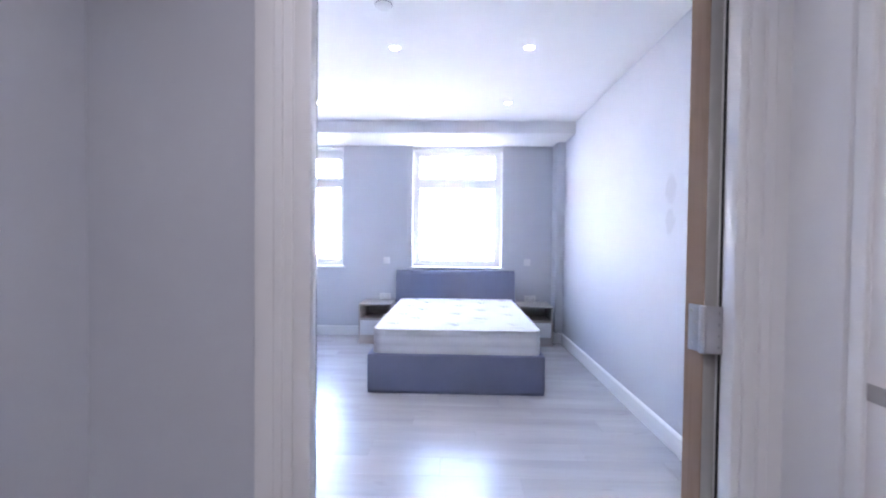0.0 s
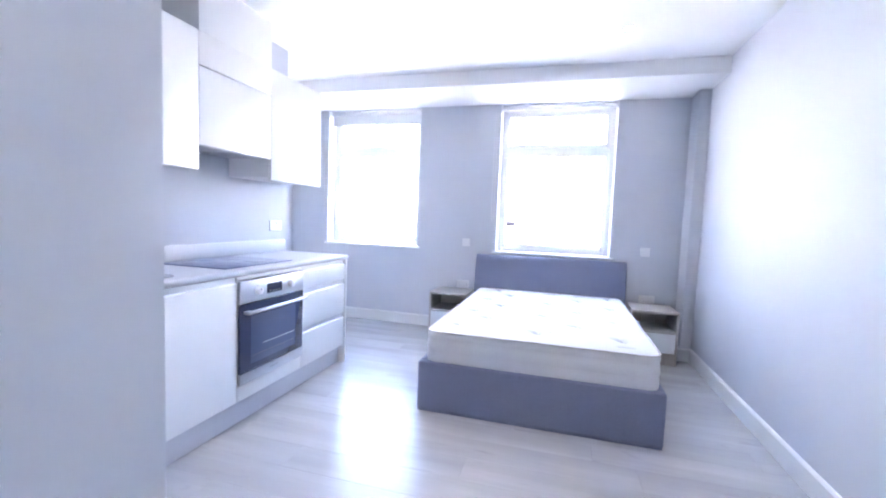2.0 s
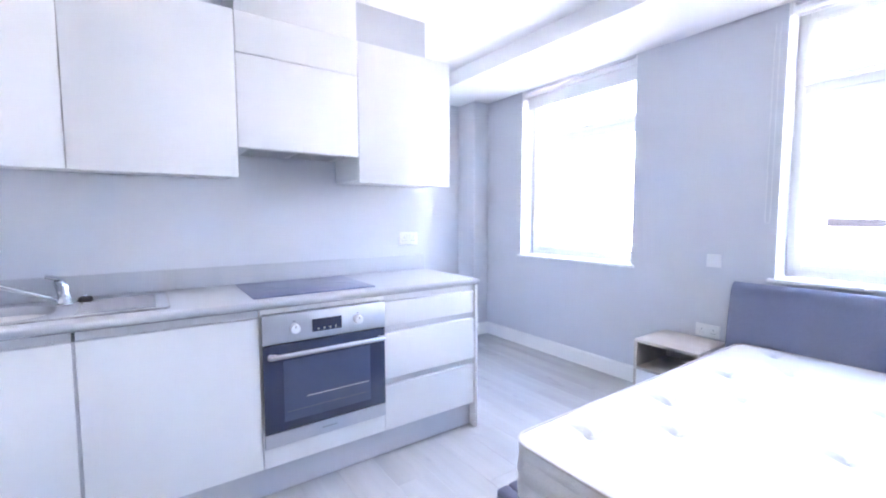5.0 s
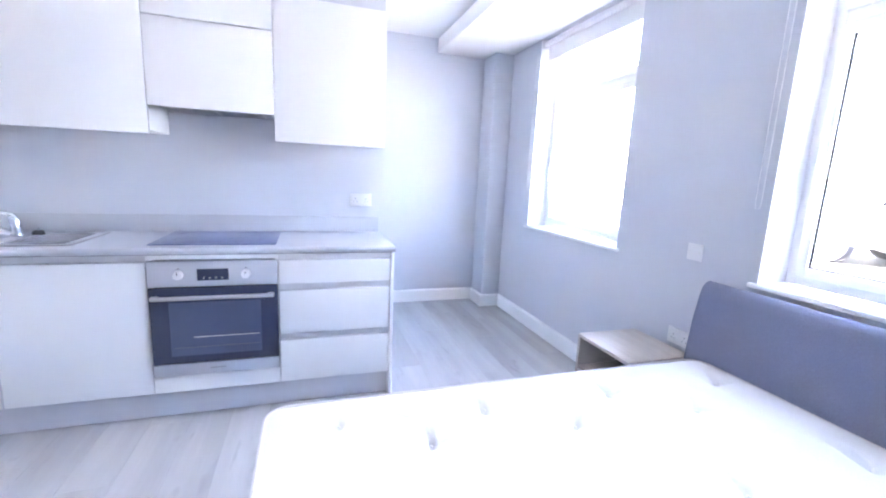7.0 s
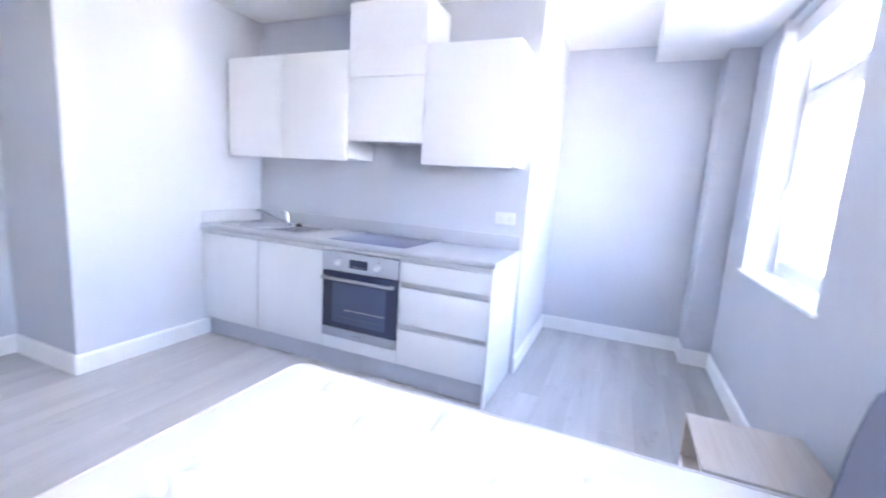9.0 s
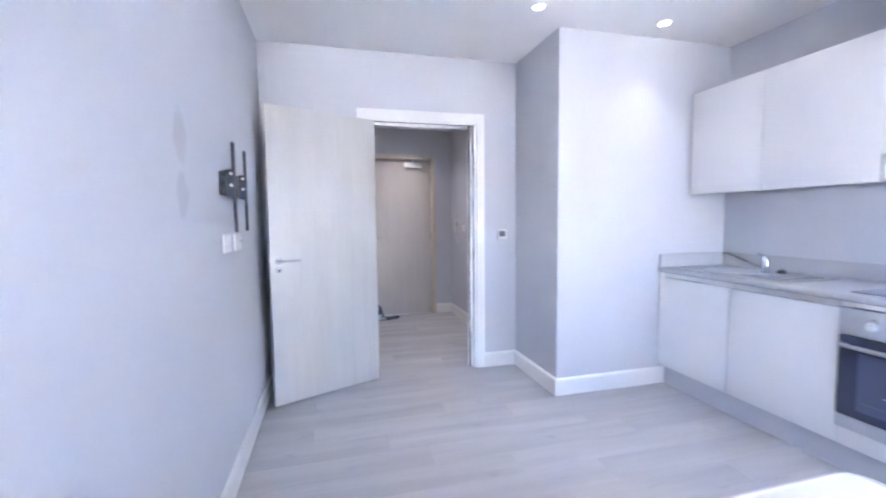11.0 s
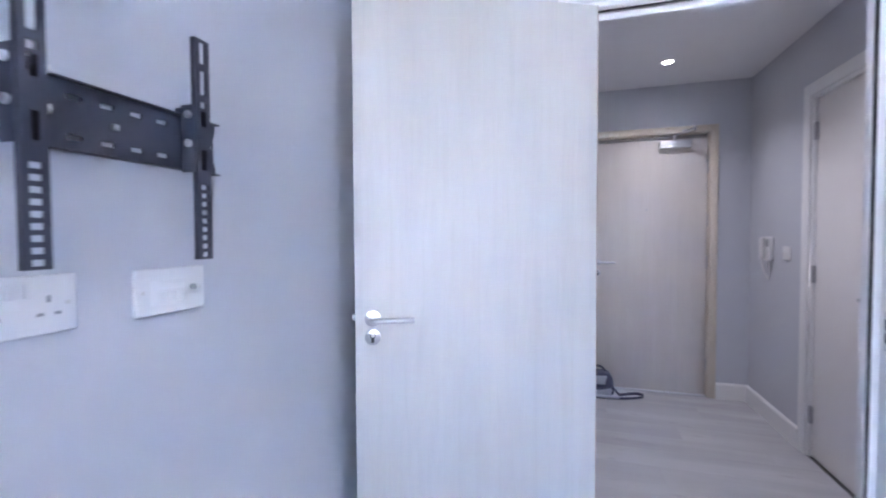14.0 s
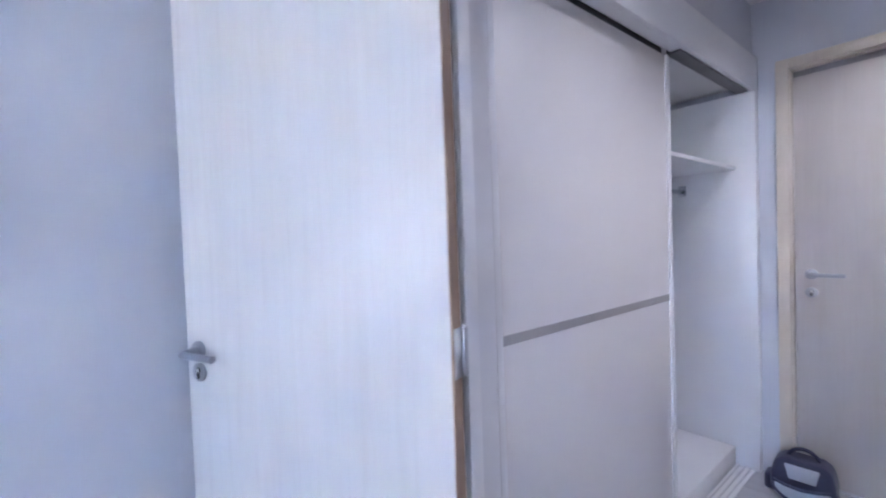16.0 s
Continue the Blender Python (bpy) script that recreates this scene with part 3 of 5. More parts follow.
# ---- windows ----
def window(n, x0, x1):
    w = thing("window_%d" % n, "white plastic window with opening top light and deep sill", "window", kind="structure")
    ya, yb = NORTH + 0.175, NORTH + 0.240
    z0, z1, zt, fw = SILL, SOFFIT, 2.03, 0.048
    for a, c in ((x0, x0 + fw), (x1 - fw, x1)):
        part("window_frame", bm_box(a, c, ya, yb, z0, z1, 0.004), UPVC, w)
    for a, c in ((z0, z0 + fw), (z1 - 0.07, z1), (zt - 0.03, zt + 0.03)):
        part("window_frame", bm_box(x0 + fw, x1 - fw, ya, yb, a, c, 0.004), UPVC, w)
    for a, c in ((z0 + fw, zt - 0.03), (zt + 0.03, z1 - 0.07)):
        xa, xb, sw = x0 + fw - 0.006, x1 - fw + 0.006, 0.043
        s = bm_box(xa, xa + sw, ya - 0.014, yb - 0.01, a - 0.006, c + 0.006, 0.005)
        bm_box(xb - sw, xb, ya - 0.014, yb - 0.01, a - 0.006, c + 0.006, 0.005, bm=s)
        bm_box(xa + sw - 0.004, xb - sw + 0.004, ya - 0.012, yb - 0.01, a - 0.006, a + sw - 0.006, 0.004, bm=s)
        bm_box(xa + sw - 0.004, xb - sw + 0.004, ya - 0.012, yb - 0.01, c - sw + 0.006, c + 0.006, 0.004, bm=s)
        sash = part("sash", s, UPVC, w)
        g = 0.006
        seal = bm_box(xa + sw - g, xa + sw + g, ya + 0.002, ya + 0.012, a + sw - 0.006, c - sw + 0.006)
        bm_box(xb - sw - g, xb - sw + g, ya + 0.002, ya + 0.012, a + sw - 0.006, c - sw + 0.006, bm=seal)
        bm_box(xa + sw, xb - sw, ya + 0.002, ya + 0.012, a + sw - 0.012, a + sw, bm=seal)
        part("glazing_seal", seal, SEAL, sash, "black rubber glazing seal")
        pane = part("pane", bm_box(xa + sw - 0.004, xb - sw + 0.004, ya + 0.013, ya + 0.017, a + sw - 0.01, c - sw + 0.01), GLASS, sash)
        pane.visible_shadow = False
        if c > zt + 0.1:
            hb = bm_box((x0 + x1) / 2 - 0.016, (x0 + x1) / 2 + 0.016, ya - 0.024, ya - 0.014, a + 0.006, a + 0.034, 0.003)
            bm_box((x0 + x1) / 2 - 0.010, (x0 + x1) / 2 + 0.115, ya - 0.040, ya - 0.024, a + 0.013, a + 0.027, 0.004, bm=hb)
        else:
            zc = (a + c) / 2 - 0.05
            hb = bm_box(xa + 0.01, xa + 0.04, ya - 0.024, ya - 0.014, zc - 0.03, zc + 0.03, 0.003)
            bm_box(xa + 0.016, xa + 0.034, ya - 0.042, ya - 0.024, zc - 0.11, zc + 0.015, 0.004, bm=hb)
        part("window_handle", hb, UPVC, sash)
    # Thin white sheets cover the sides of the wall opening.
    for a, c in ((x0, x0 + 0.004), (x1 - 0.004, x1)):
        part("reveal_lining", bm_box(a, c, NORTH + 0.001, ya, SILL, SOFFIT - 0.001), CEIL, w, "thin white lining on the window reveal")
    part("window_sill", bm_box(x0 - 0.03, x1 + 0.03, NORTH - 0.022, NORTH, SILL - 0.022, SILL, 0.006, 3), TRIM, w, "white sill board with rounded nose")
    part("window_sill", bm_box(x0, x1, NORTH, ya, SILL - 0.022, SILL - 0.001), TRIM, w)


def blind(x0, x1, drop, chain_x):
    b = thing("roller_blind", "pale grey roller blind rolled up under the soffit", "blind", group="window blinds")
    y, z = NORTH + 0.040, SOFFIT - 0.036
    part("roll", bm_rod((x0 + 0.022, y, z), (x1 - 0.022, y, z), 0.024, seg=28), BLIND, b, "rolled blind fabric")
    part("end_bracket", bm_box(x0 + 0.001, x0 + 0.020, y - 0.028, y + 0.028, z - 0.032, SOFFIT - 0.001, 0.004), PLASTIC, b)
    part("end_bracket", bm_box(x1 - 0.020, x1 - 0.001, y - 0.028, y + 0.028, z - 0.032, SOFFIT - 0.001, 0.004), PLASTIC, b)
    part("fabric", bm_box(x0 + 0.025, x1 - 0.025, y + 0.0225, y + 0.0240, z - drop, z), BLIND, b)
    part("bottom_bar", bm_box(x0 + 0.025, x1 - 0.025, y + 0.018, y + 0.028, z - drop - 0.022, z - drop, 0.004), PLASTIC, b)
    pts = [(chain_x + 0.012, y - 0.034, z), (chain_x + 0.013, y - 0.050, z - 0.2)]
    pts += [(chain_x + 0.013, y - 0.052, 1.27), (chain_x + 0.008, y - 0.052, 1.245), (chain_x - 0.008, y - 0.052, 1.245), (chain_x - 0.013, y - 0.052, 1.27), (chain_x - 0.013, y - 0.050, z - 0.2), (chain_x - 0.010, y - 0.034, z)]
    part("chain", bm_tube(pts, 0.0018, 6), PLASTIC, b, "thin white bead chain")


for n, (a, c) in enumerate(WINDOWS):
    window(n + 1, a, c)
blind(*WINDOWS[0], 0.115, WINDOWS[0][0] - 0.03)
blind(*WINDOWS[1], 0.012, WINDOWS[1][0] - 0.045)


# ---- ceiling fittings ----
def downlight(x, y, z, watts, spread=95, tint=(0.98, 0.955, 1.0)):
    d = thing("downlight", "small round recessed ceiling downlight, lit, with white rim", "downlight", (x, y, z), group="ceiling downlights")
    rim = bmesh.new()
    rings = []
    for r, h in ((0.030, 0.004), (0.033, -0.004), (0.041, -0.005), (0.044, 0.0005)):
        rings.append([rim.verts.new((r * math.cos(2 * math.pi * k / 32), r * math.sin(2 * math.pi * k / 32), h)) for k in range(32)])
    for p, q in zip(rings, rings[1:]):
        for k in range(32):
            rim.faces.new((p[k], p[(k + 1) % 32], q[(k + 1) % 32], q[k]))
    bmesh.ops.recalc_face_normals(rim, faces=rim.faces[:])
    part("rim", rim, RIM, d, "satin grey rim")
    part("lens", bm_rod((0, 0, -0.0025), (0, 0, 0.0005), 0.031, seg=32), LAMPGLOW, d, "glowing lens")
    down_lamp(x, y, z - 0.02, watts, spread, tint)


for x in (-1.28, -0.33, 0.62):
    for y in (2.36, 3.50, 4.69):
        downlight(x, y, CEILING, LAMP_W, 78)
for y in (-0.26, 0.72):
    downlight(0.055, y, HALL_CEIL, HALL_LAMP_W, 125, (0.99, 0.945, 0.955))
sm = thing("smoke_alarm", "round white plastic smoke alarm on the ceiling", "smoke alarm", (-0.31, 2.92, CEILING))
part("base", bm_rod((0, 0, -0.012), (0, 0, 0.001), 0.056, seg=36, bevel=0.003), PLASTIC, sm)
part("housing", bm_rod((0, 0, -0.042), (0, 0, -0.012), 0.036, 0.050, seg=36, bevel=0.005), PLASTIC, sm)
part("vent_ring", bm_rod((0, 0, -0.022), (0, 0, -0.018), 0.0485, seg=36), GREYPLASTIC, sm, "dark vent slots")


# ---- kitchen ----
FRONT, WT_TOP, WT_LOW, TOE = -1.49, 0.917, 0.886, 0.15
Y_UNITS = (2.19, 2.741, 3.353, 3.960, 4.562)


def door_unit(name, y0, y1, label):
    u = thing(name, label, "kitchen cabinet", (0, 0, 0), group="kitchen base units")
    part("body", bm_box(KITCHEN + 0.003, FRONT - 0.021, y0 + 0.001, y1 - 0.001, TOE, WT_LOW - 0.003), CARCASS, u)
    part("door", bm_box(FRONT - 0.019, FRONT, y0 + 0.0015, y1 - 0.0015, TOE + 0.002, 0.843, 0.002), GLOSS, u)
    grip_rail(u, y0, y1, 0.843, WT_LOW - 0.004)


def grip_rail(u, y0, y1, lo, hi):
    """The recessed metal channel that serves as a handle."""
    out = [(FRONT - 0.020, lo - 0.004), (FRONT - 0.004, lo - 0.004), (FRONT - 0.004, lo + 0.001), (FRONT - 0.016, lo + 0.003), (FRONT - 0.017, hi), (FRONT - 0.0205, hi)]
    part("grip_rail", bm_prism([(a + 0.0, b) for a, b in out], "y", y0 + 0.001, y1 - 0.001), ALU, u, "satin aluminium grip channel")


def base_units():
    door_unit("sink_cabinet", Y_UNITS[0], Y_UNITS[1] - 0.009, "white handleless base cabinet with closed door")
    part("edge_strip", bm_box(FRONT - 0.018, FRONT - 0.006, Y_UNITS[1] - 0.0100, Y_UNITS[1] - 0.0005, TOE + 0.002, 0.843), PLINTH, bpy.data.objects["sink_cabinet"], "blue-grey strip in the door gap")
    door_unit("base_cabinet", Y_UNITS[1], Y_UNITS[2], "white handleless base cabinet under the drainer")
    f = thing("filler_panel", "narrow white filler panel beside the wall", "panel")
    part("panel", bm_box(FRONT - 0.10, FRONT - 0.001, BLOCK_Y + 0.0005, Y_UNITS[0] - 0.001, TOE, WT_LOW - 0.003, 0.0015), GLOSS, f)
    y0, y1 = Y_UNITS[2], Y_UNITS[3]
    h = thing("oven_housing", "white oven housing with a panel below the oven", "kitchen cabinet", group="kitchen base units")
    part("side", bm_box(KITCHEN + 0.003, FRONT - 0.022, y0 + 0.001, y0 + 0.018, TOE, WT_LOW - 0.003), CARCASS, h)
    part("side", bm_box(KITCHEN + 0.003, FRONT - 0.022, y1 - 0.018, y1 - 0.001, TOE, WT_LOW - 0.003), CARCASS, h)
    for a, b in ((y0 + 0.001, 3.3575), (3.9565, y1 - 0.001)):
        if b > a + 0.001:
            part("front_edge", bm_box(FRONT - 0.0219, FRONT - 0.002, a, b, 0.2435, 0.8555), CARCASS, h)
    part("shelf", bm_box(KITCHEN + 0.003, FRONT - 0.022, y0 + 0.018, y1 - 0.018, 0.225, 0.243), CARCASS, h)
    part("lower_panel", bm_box(FRONT - 0.019, FRONT, y0 + 0.0015, y1 - 0.0015, TOE + 0.002, 0.242, 0.002), GLOSS, h)
    part("upper_strip", bm_box(FRONT - 0.019, FRONT - 0.002, y0 + 0.0015, y1 - 0.0015, 0.857, WT_LOW - 0.004, 0.002), GLOSS, h)
    y0, y1 = Y_UNITS[3], Y_UNITS[4]
    d = thing("drawer_unit", "white handleless unit with three drawers", "kitchen cabinet", group="kitchen base units")
    part("body", bm_box(KITCHEN + 0.003, FRONT - 0.021, y0 + 0.001, y1 - 0.001, TOE, WT_LOW - 0.003), CARCASS, d)
    for a, c in ((TOE + 0.002, 0.392), (0.432, 0.676), (0.716, 0.843)):
        part("drawer_front", bm_box(FRONT - 0.019, FRONT, y0 + 0.0015, y1 - 0.0015, a, c, 0.002), GLOSS, d)
    for a, c in ((0.392, 0.431), (0.676, 0.715), (0.843, WT_LOW - 0.004)):
        grip_rail(d, y0, y1, a, c)
    e = thing("end_panel", "white lacquered end panel reaching the floor", "panel")
    part("panel", bm_box(KITCHEN + 0.003, FRONT + 0.012, Y_UNITS[4] + 0.0005, 4.581, 0, WT_LOW - 0.001, 0.0015), GLOSS, e)
    p = thing("plinth", "grey plinth board set back under the units", "plinth")
    part("board", bm_box(FRONT - 0.062, FRONT - 0.046, BLOCK_Y + 0.020, Y_UNITS[4], 0, TOE - 0.001, 0.001), PLINTH, p)
    w = thing("worktop", "pale grey laminate worktop with matching upstand", "worktop")
    yl = BLOCK_Y + 0.0005
    sx0, sx1, sy0, sy1 = -1.965, -1.605, 2.325, 2.665
    pieces = bm_box(KITCHEN + 0.0005, sx0, yl, 4.586, WT_LOW, WT_TOP)
    bm_box(sx0, sx1, yl, sy0, WT_LOW, WT_TOP, bm=pieces)
    bm_box(sx0, sx1, sy1, 4.586, WT_LOW, WT_TOP, bm=pieces)
    bm_box(sx1, FRONT + 0.008, yl, 4.586, WT_LOW, WT_TOP, bm=pieces)
    part("top", pieces, WORKTOP, w, smooth=0)
    nose = [(FRONT + 0.008, WT_LOW), (FRONT + 0.015, WT_LOW + 0.003), (FRONT + 0.019, WT_LOW + 0.010), (FRONT + 0.019, WT_TOP - 0.009), (FRONT + 0.015, WT_TOP - 0.003), (FRONT + 0.008, WT_TOP)]
    part("front_edge", bm_prism(nose, "y", yl, 4.586), WORKTOP, w)
    # Dark strip draws the shade line below the worktop nose.
    part("nose_shade_strip", bm_box(FRONT + 0.001, FRONT + 0.0155, yl + 0.016, 4.580, WT_LOW - 0.0032, WT_LOW - 0.0002), GREYPLASTIC, w, "dark strip standing for the shade under the worktop nose")
    part("upstand", bm_box(KITCHEN + 0.0005, KITCHEN + 0.016, yl, 4.583, WT_TOP, WT_TOP + 0.102, 0.002), WORKTOP, w)
    part("upstand", bm_box(KITCHEN + 0.016, FRONT + 0.010, yl, yl + 0.015, WT_TOP, WT_TOP + 0.102, 0.002), WORKTOP, w)


def sink_and_tap():
    s = thing("sink", "stainless steel inset sink with ridged drainer", "sink")
    z = WT_TOP
    x0, x1, y0, y1 = -2.010, -1.565, 2.245, 3.030
    bx0, bx1, by0, by1 = -1.955, -1.615, 2.335, 2.655
    rim = bmesh.new()

    def ring(a, b, c, d, r, h):
        pts = []
        for cx, cy, t0 in ((b - r, d - r, 0), (a + r, d - r, 90), (a + r, c + r, 180), (b - r, c + r, 270)):
            for k in range(7):
                an = radians(t0 + 15 * k)
                pts.append(rim.verts.new((cx + r * math.cos(an), cy + r * math.sin(an), h)))
        return pts
    loops = [ring(x0, x1, y0, y1, 0.02, z + 0.0006), ring(x0, x1, y0, y1, 0.02, z + 0.0040), ring(x0 + 0.012, x1 - 0.012, y0 + 0.012, y1 - 0.012, 0.018, z + 0.0040), ring(x0 + 0.017, x1 - 0.017, y0 + 0.017, y1 - 0.017, 0.016, z + 0.0015),
             ring(bx0, bx1, by0, by1, 0.13, z + 0.0015), ring(bx0 + 0.006, bx1 - 0.006, by0 + 0.006, by1 - 0.006, 0.127, z - 0.006), ring(bx0 + 0.016, bx1 - 0.016, by0 + 0.016, by1 - 0.016, 0.12, z - 0.13), ring(bx0 + 0.05, bx1 - 0.05, by0 + 0.05, by1 - 0.05, 0.09, z - 0.155)]
    for p, q in zip(loops, loops[1:]):
        for k in range(len(p)):
            rim.faces.new((p[k], p[(k + 1) % len(p)], q[(k + 1) % len(p)], q[k]))
    rim.faces.new(loops[-1])
    bmesh.ops.recalc_face_normals(rim, faces=rim.faces[:])
    part("bowl", rim, OVENSTEEL, s, "pressed steel bowl and drainer tray", smooth=40)
    edge = []
    for cx, cy, t0 in ((x1 - 0.02, y1 - 0.02, 0), (x0 + 0.02, y1 - 0.02, 90), (x0 + 0.02, y0 + 0.02, 180), (x1 - 0.02, y0 + 0.02, 270)):
        edge += [(cx + 0.02 * math.cos(radians(t0 + 22.5 * k)), cy + 0.02 * math.sin(radians(t0 + 22.5 * k)), z + 0.0035) for k in range(5)]
    part("rolled_edge", bm_tube(edge + edge[:1], 0.004, 8), STEEL, s)
    for k in range(8):
        xx = -1.935 + k * 0.044
        part("drainer_ridge", bm_tube([(xx, 2.73, z - 0.001), (xx, 2.80, z + 0.0015), (xx, 2.90, z + 0.0030), (xx, 2.962, z + 0.0034), (xx, 2.985, z + 0.0005)], 0.0095, 8, 0.5), RIDGE, s)
    part("waste", bm_rod((-1.785, 2.495, z - 0.155), (-1.785, 2.495, z - 0.151), 0.042, seg=28, bevel=0.001), CHROME, s, "chrome waste fitting")
    t = thing("mixer_tap", "chrome single-lever mixer tap with slim swivel spout", "tap", (-1.875, 2.672, z + 0.0035))
    part("base", bm_rod((0, 0, 0), (0, 0, 0.008), 0.027, seg=28, bevel=0.002), CHROME, t)
    part("body", bm_rod((0, 0, 0.008), (0, 0, 0.085), 0.0215, 0.0205, seg=28, bevel=0.002), CHROME, t)
    part("head", bm_rod((0, 0.0, 0.040), (0, -0.012, 0.104), 0.0205, 0.0195, seg=28, bevel=0.004), CHROME, t)
    part("lever", bm_tube([(0, 0.002, 0.088), (0.0, -0.008, 0.106), (0.0, -0.022, 0.113), (0.0, -0.038, 0.117), (0.0, -0.054, 0.121)], 0.0160, 14, 0.55), CHROME, t)
    part("spout", bm_tube([(0, -0.012, 0.020), (0.03, -0.08, 0.056), (0.075, -0.17, 0.104), (0.095, -0.21, 0.122), (0.103, -0.228, 0.122), (0.106, -0.236, 0.110)], 0.0095, 14), CHROME, t)
    pl = thing("sink_plug", "black rubber plug lying beside the tap", "plug", (-1.93, 2.735, z + 0.0035))
    part("stopper", bm_rod((0, 0, 0), (0, 0, 0.022), 0.028, 0.022, seg=24, bevel=0.004), SEAL, pl)
    part("cap", bm_rod((0, 0, 0.022), (0, 0, 0.026), 0.012, seg=16, bevel=0.001), CHROME, pl)
    part("loop", bm_tube([(0.012 * math.cos(a), 0.0, 0.025 + 0.011 * math.sin(a)) for a in np.linspace(0, math.pi, 9)], 0.0022, 8), CHROME, pl)
    part("chain", bm_tube([(0, 0.01, 0.012), (0.0, -0.02, 0.006), (0.012, -0.032, 0.0025), (0.02, -0.036, 0.002)], 0.0018, 6), CHROME, pl)


def oven_and_hob():
    y0, y1, z0, z1 = 3.359, 3.955, 0.247, 0.852
    o = thing("oven", "built-in steel electric oven with dark glass door", "oven")
    part("body", bm_box(KITCHEN + 0.06, FRONT - 0.004, y0 + 0.022, y1 - 0.022, z0 + 0.004, z1 - 0.004), STEEL, o)
    part("control_panel", bm_box(FRONT - 0.004, FRONT + 0.018, y0, y1, 0.722, z1, 0.003), OVENSTEEL, o)
    part("display", bm_box(FRONT + 0.017, FRONT + 0.0195, 3.578, 3.722, 0.752, 0.812, 0.001), DARKGLASS, o, "dark display window")
    for k in range(4):
        part("button", bm_rod((FRONT + 0.019, 3.608 + k * 0.028, 0.765), (FRONT + 0.0215, 3.608 + k * 0.028, 0.765), 0.0045, seg=12), GREYPLASTIC, o)
    for yk in (3.497, 3.803):
        kn = part("knob", bm_rod((FRONT + 0.018, yk, 0.783), (FRONT + 0.046, yk, 0.783), 0.0230, 0.0205, seg=30, bevel=0.003), KNOB, o, "round pale satin knob")
        part("pointer", bm_box(FRONT + 0.046, FRONT + 0.0468, yk - 0.0015, yk + 0.0015, 0.787, 0.800), DARKPLASTIC, kn)
        part("dial_print", bm_box(FRONT + 0.0182, FRONT + 0.0186, yk - 0.004, yk + 0.004, 0.812, 0.816), DARKPLASTIC, o)
    d = part("door", bm_box(FRONT - 0.002, FRONT + 0.016, y0, y1, z0 + 0.066, 0.717, 0.003), DARKGLASS, o, "dark glass oven door")
    part("window_pane", bm_box(FRONT + 0.0155, FRONT + 0.0168, y0 + 0.085, y1 - 0.085, 0.355, 0.640, 0.0005), surface("tinted_oven_window", (0.075, 0.090, 0.150), 0.09, bump=0), d)
    part("shelf_line", bm_box(FRONT + 0.0165, FRONT + 0.0172, y0 + 0.19, y1 - 0.095, 0.452, 0.4555), PRINT, d, "oven shelf edge behind the glass")
    part("shelf_line", bm_box(FRONT + 0.0165, FRONT + 0.0172, y0 + 0.10, y1 - 0.10, 0.398, 0.401), surface("faint_shelf", (0.09, 0.095, 0.12), 0.4, bump=0), d, "faint lower oven shelf")
    part("bottom_trim", bm_box(FRONT - 0.002, FRONT + 0.0165, y0, y1, z0, z0 + 0.064, 0.003), OVENSTEEL, o)
    part("badge", bm_box(FRONT + 0.016, FRONT + 0.0172, 3.615, 3.69, z0 + 0.030, z0 + 0.036), GREYPLASTIC, o)
    hx, hz = FRONT + 0.056, 0.672
    part("handle", bm_rod((hx, y0 + 0.022, hz), (hx, y1 - 0.022, hz), 0.0105, seg=20, bevel=0.002), STEEL, d, "round steel bar handle")
    for yk in (y0 + 0.034, y1 - 0.034):
        part("handle_cap", bm_box(hx - 0.026, hx + 0.004, yk - 0.017, yk + 0.017, hz - 0.0095, hz + 0.0095, 0.003), STEEL, d)
        part("handle_post", bm_rod((FRONT + 0.014, yk, hz), (hx, yk, hz), 0.007, seg=14), STEEL, d)
    h = thing("hob", "black glass ceramic hob set in the worktop", "hob")
    part("glass", bm_box(-2.040, -1.560, 3.345, 3.945, WT_TOP + 0.0005, WT_TOP + 0.0065, 0.002), HOBGLASS, h)
    for x, y, r in ((-1.69, 3.50, 0.078), (-1.69, 3.78, 0.098), (-1.91, 3.50, 0.098), (-1.91, 3.78, 0.078)):
        pts = [(x + r * math.cos(a), y + r * math.sin(a), WT_TOP + 0.0066) for a in np.linspace(0, 2 * math.pi, 33)]
        part("cooking_zone", bm_tube(pts, 0.0009, 4, 0.3), ZONE, h)
    part("touch_panel", bm_box(-1.59, -1.575, 3.56, 3.74, WT_TOP + 0.0064, WT_TOP + 0.0069), ZONE, h)


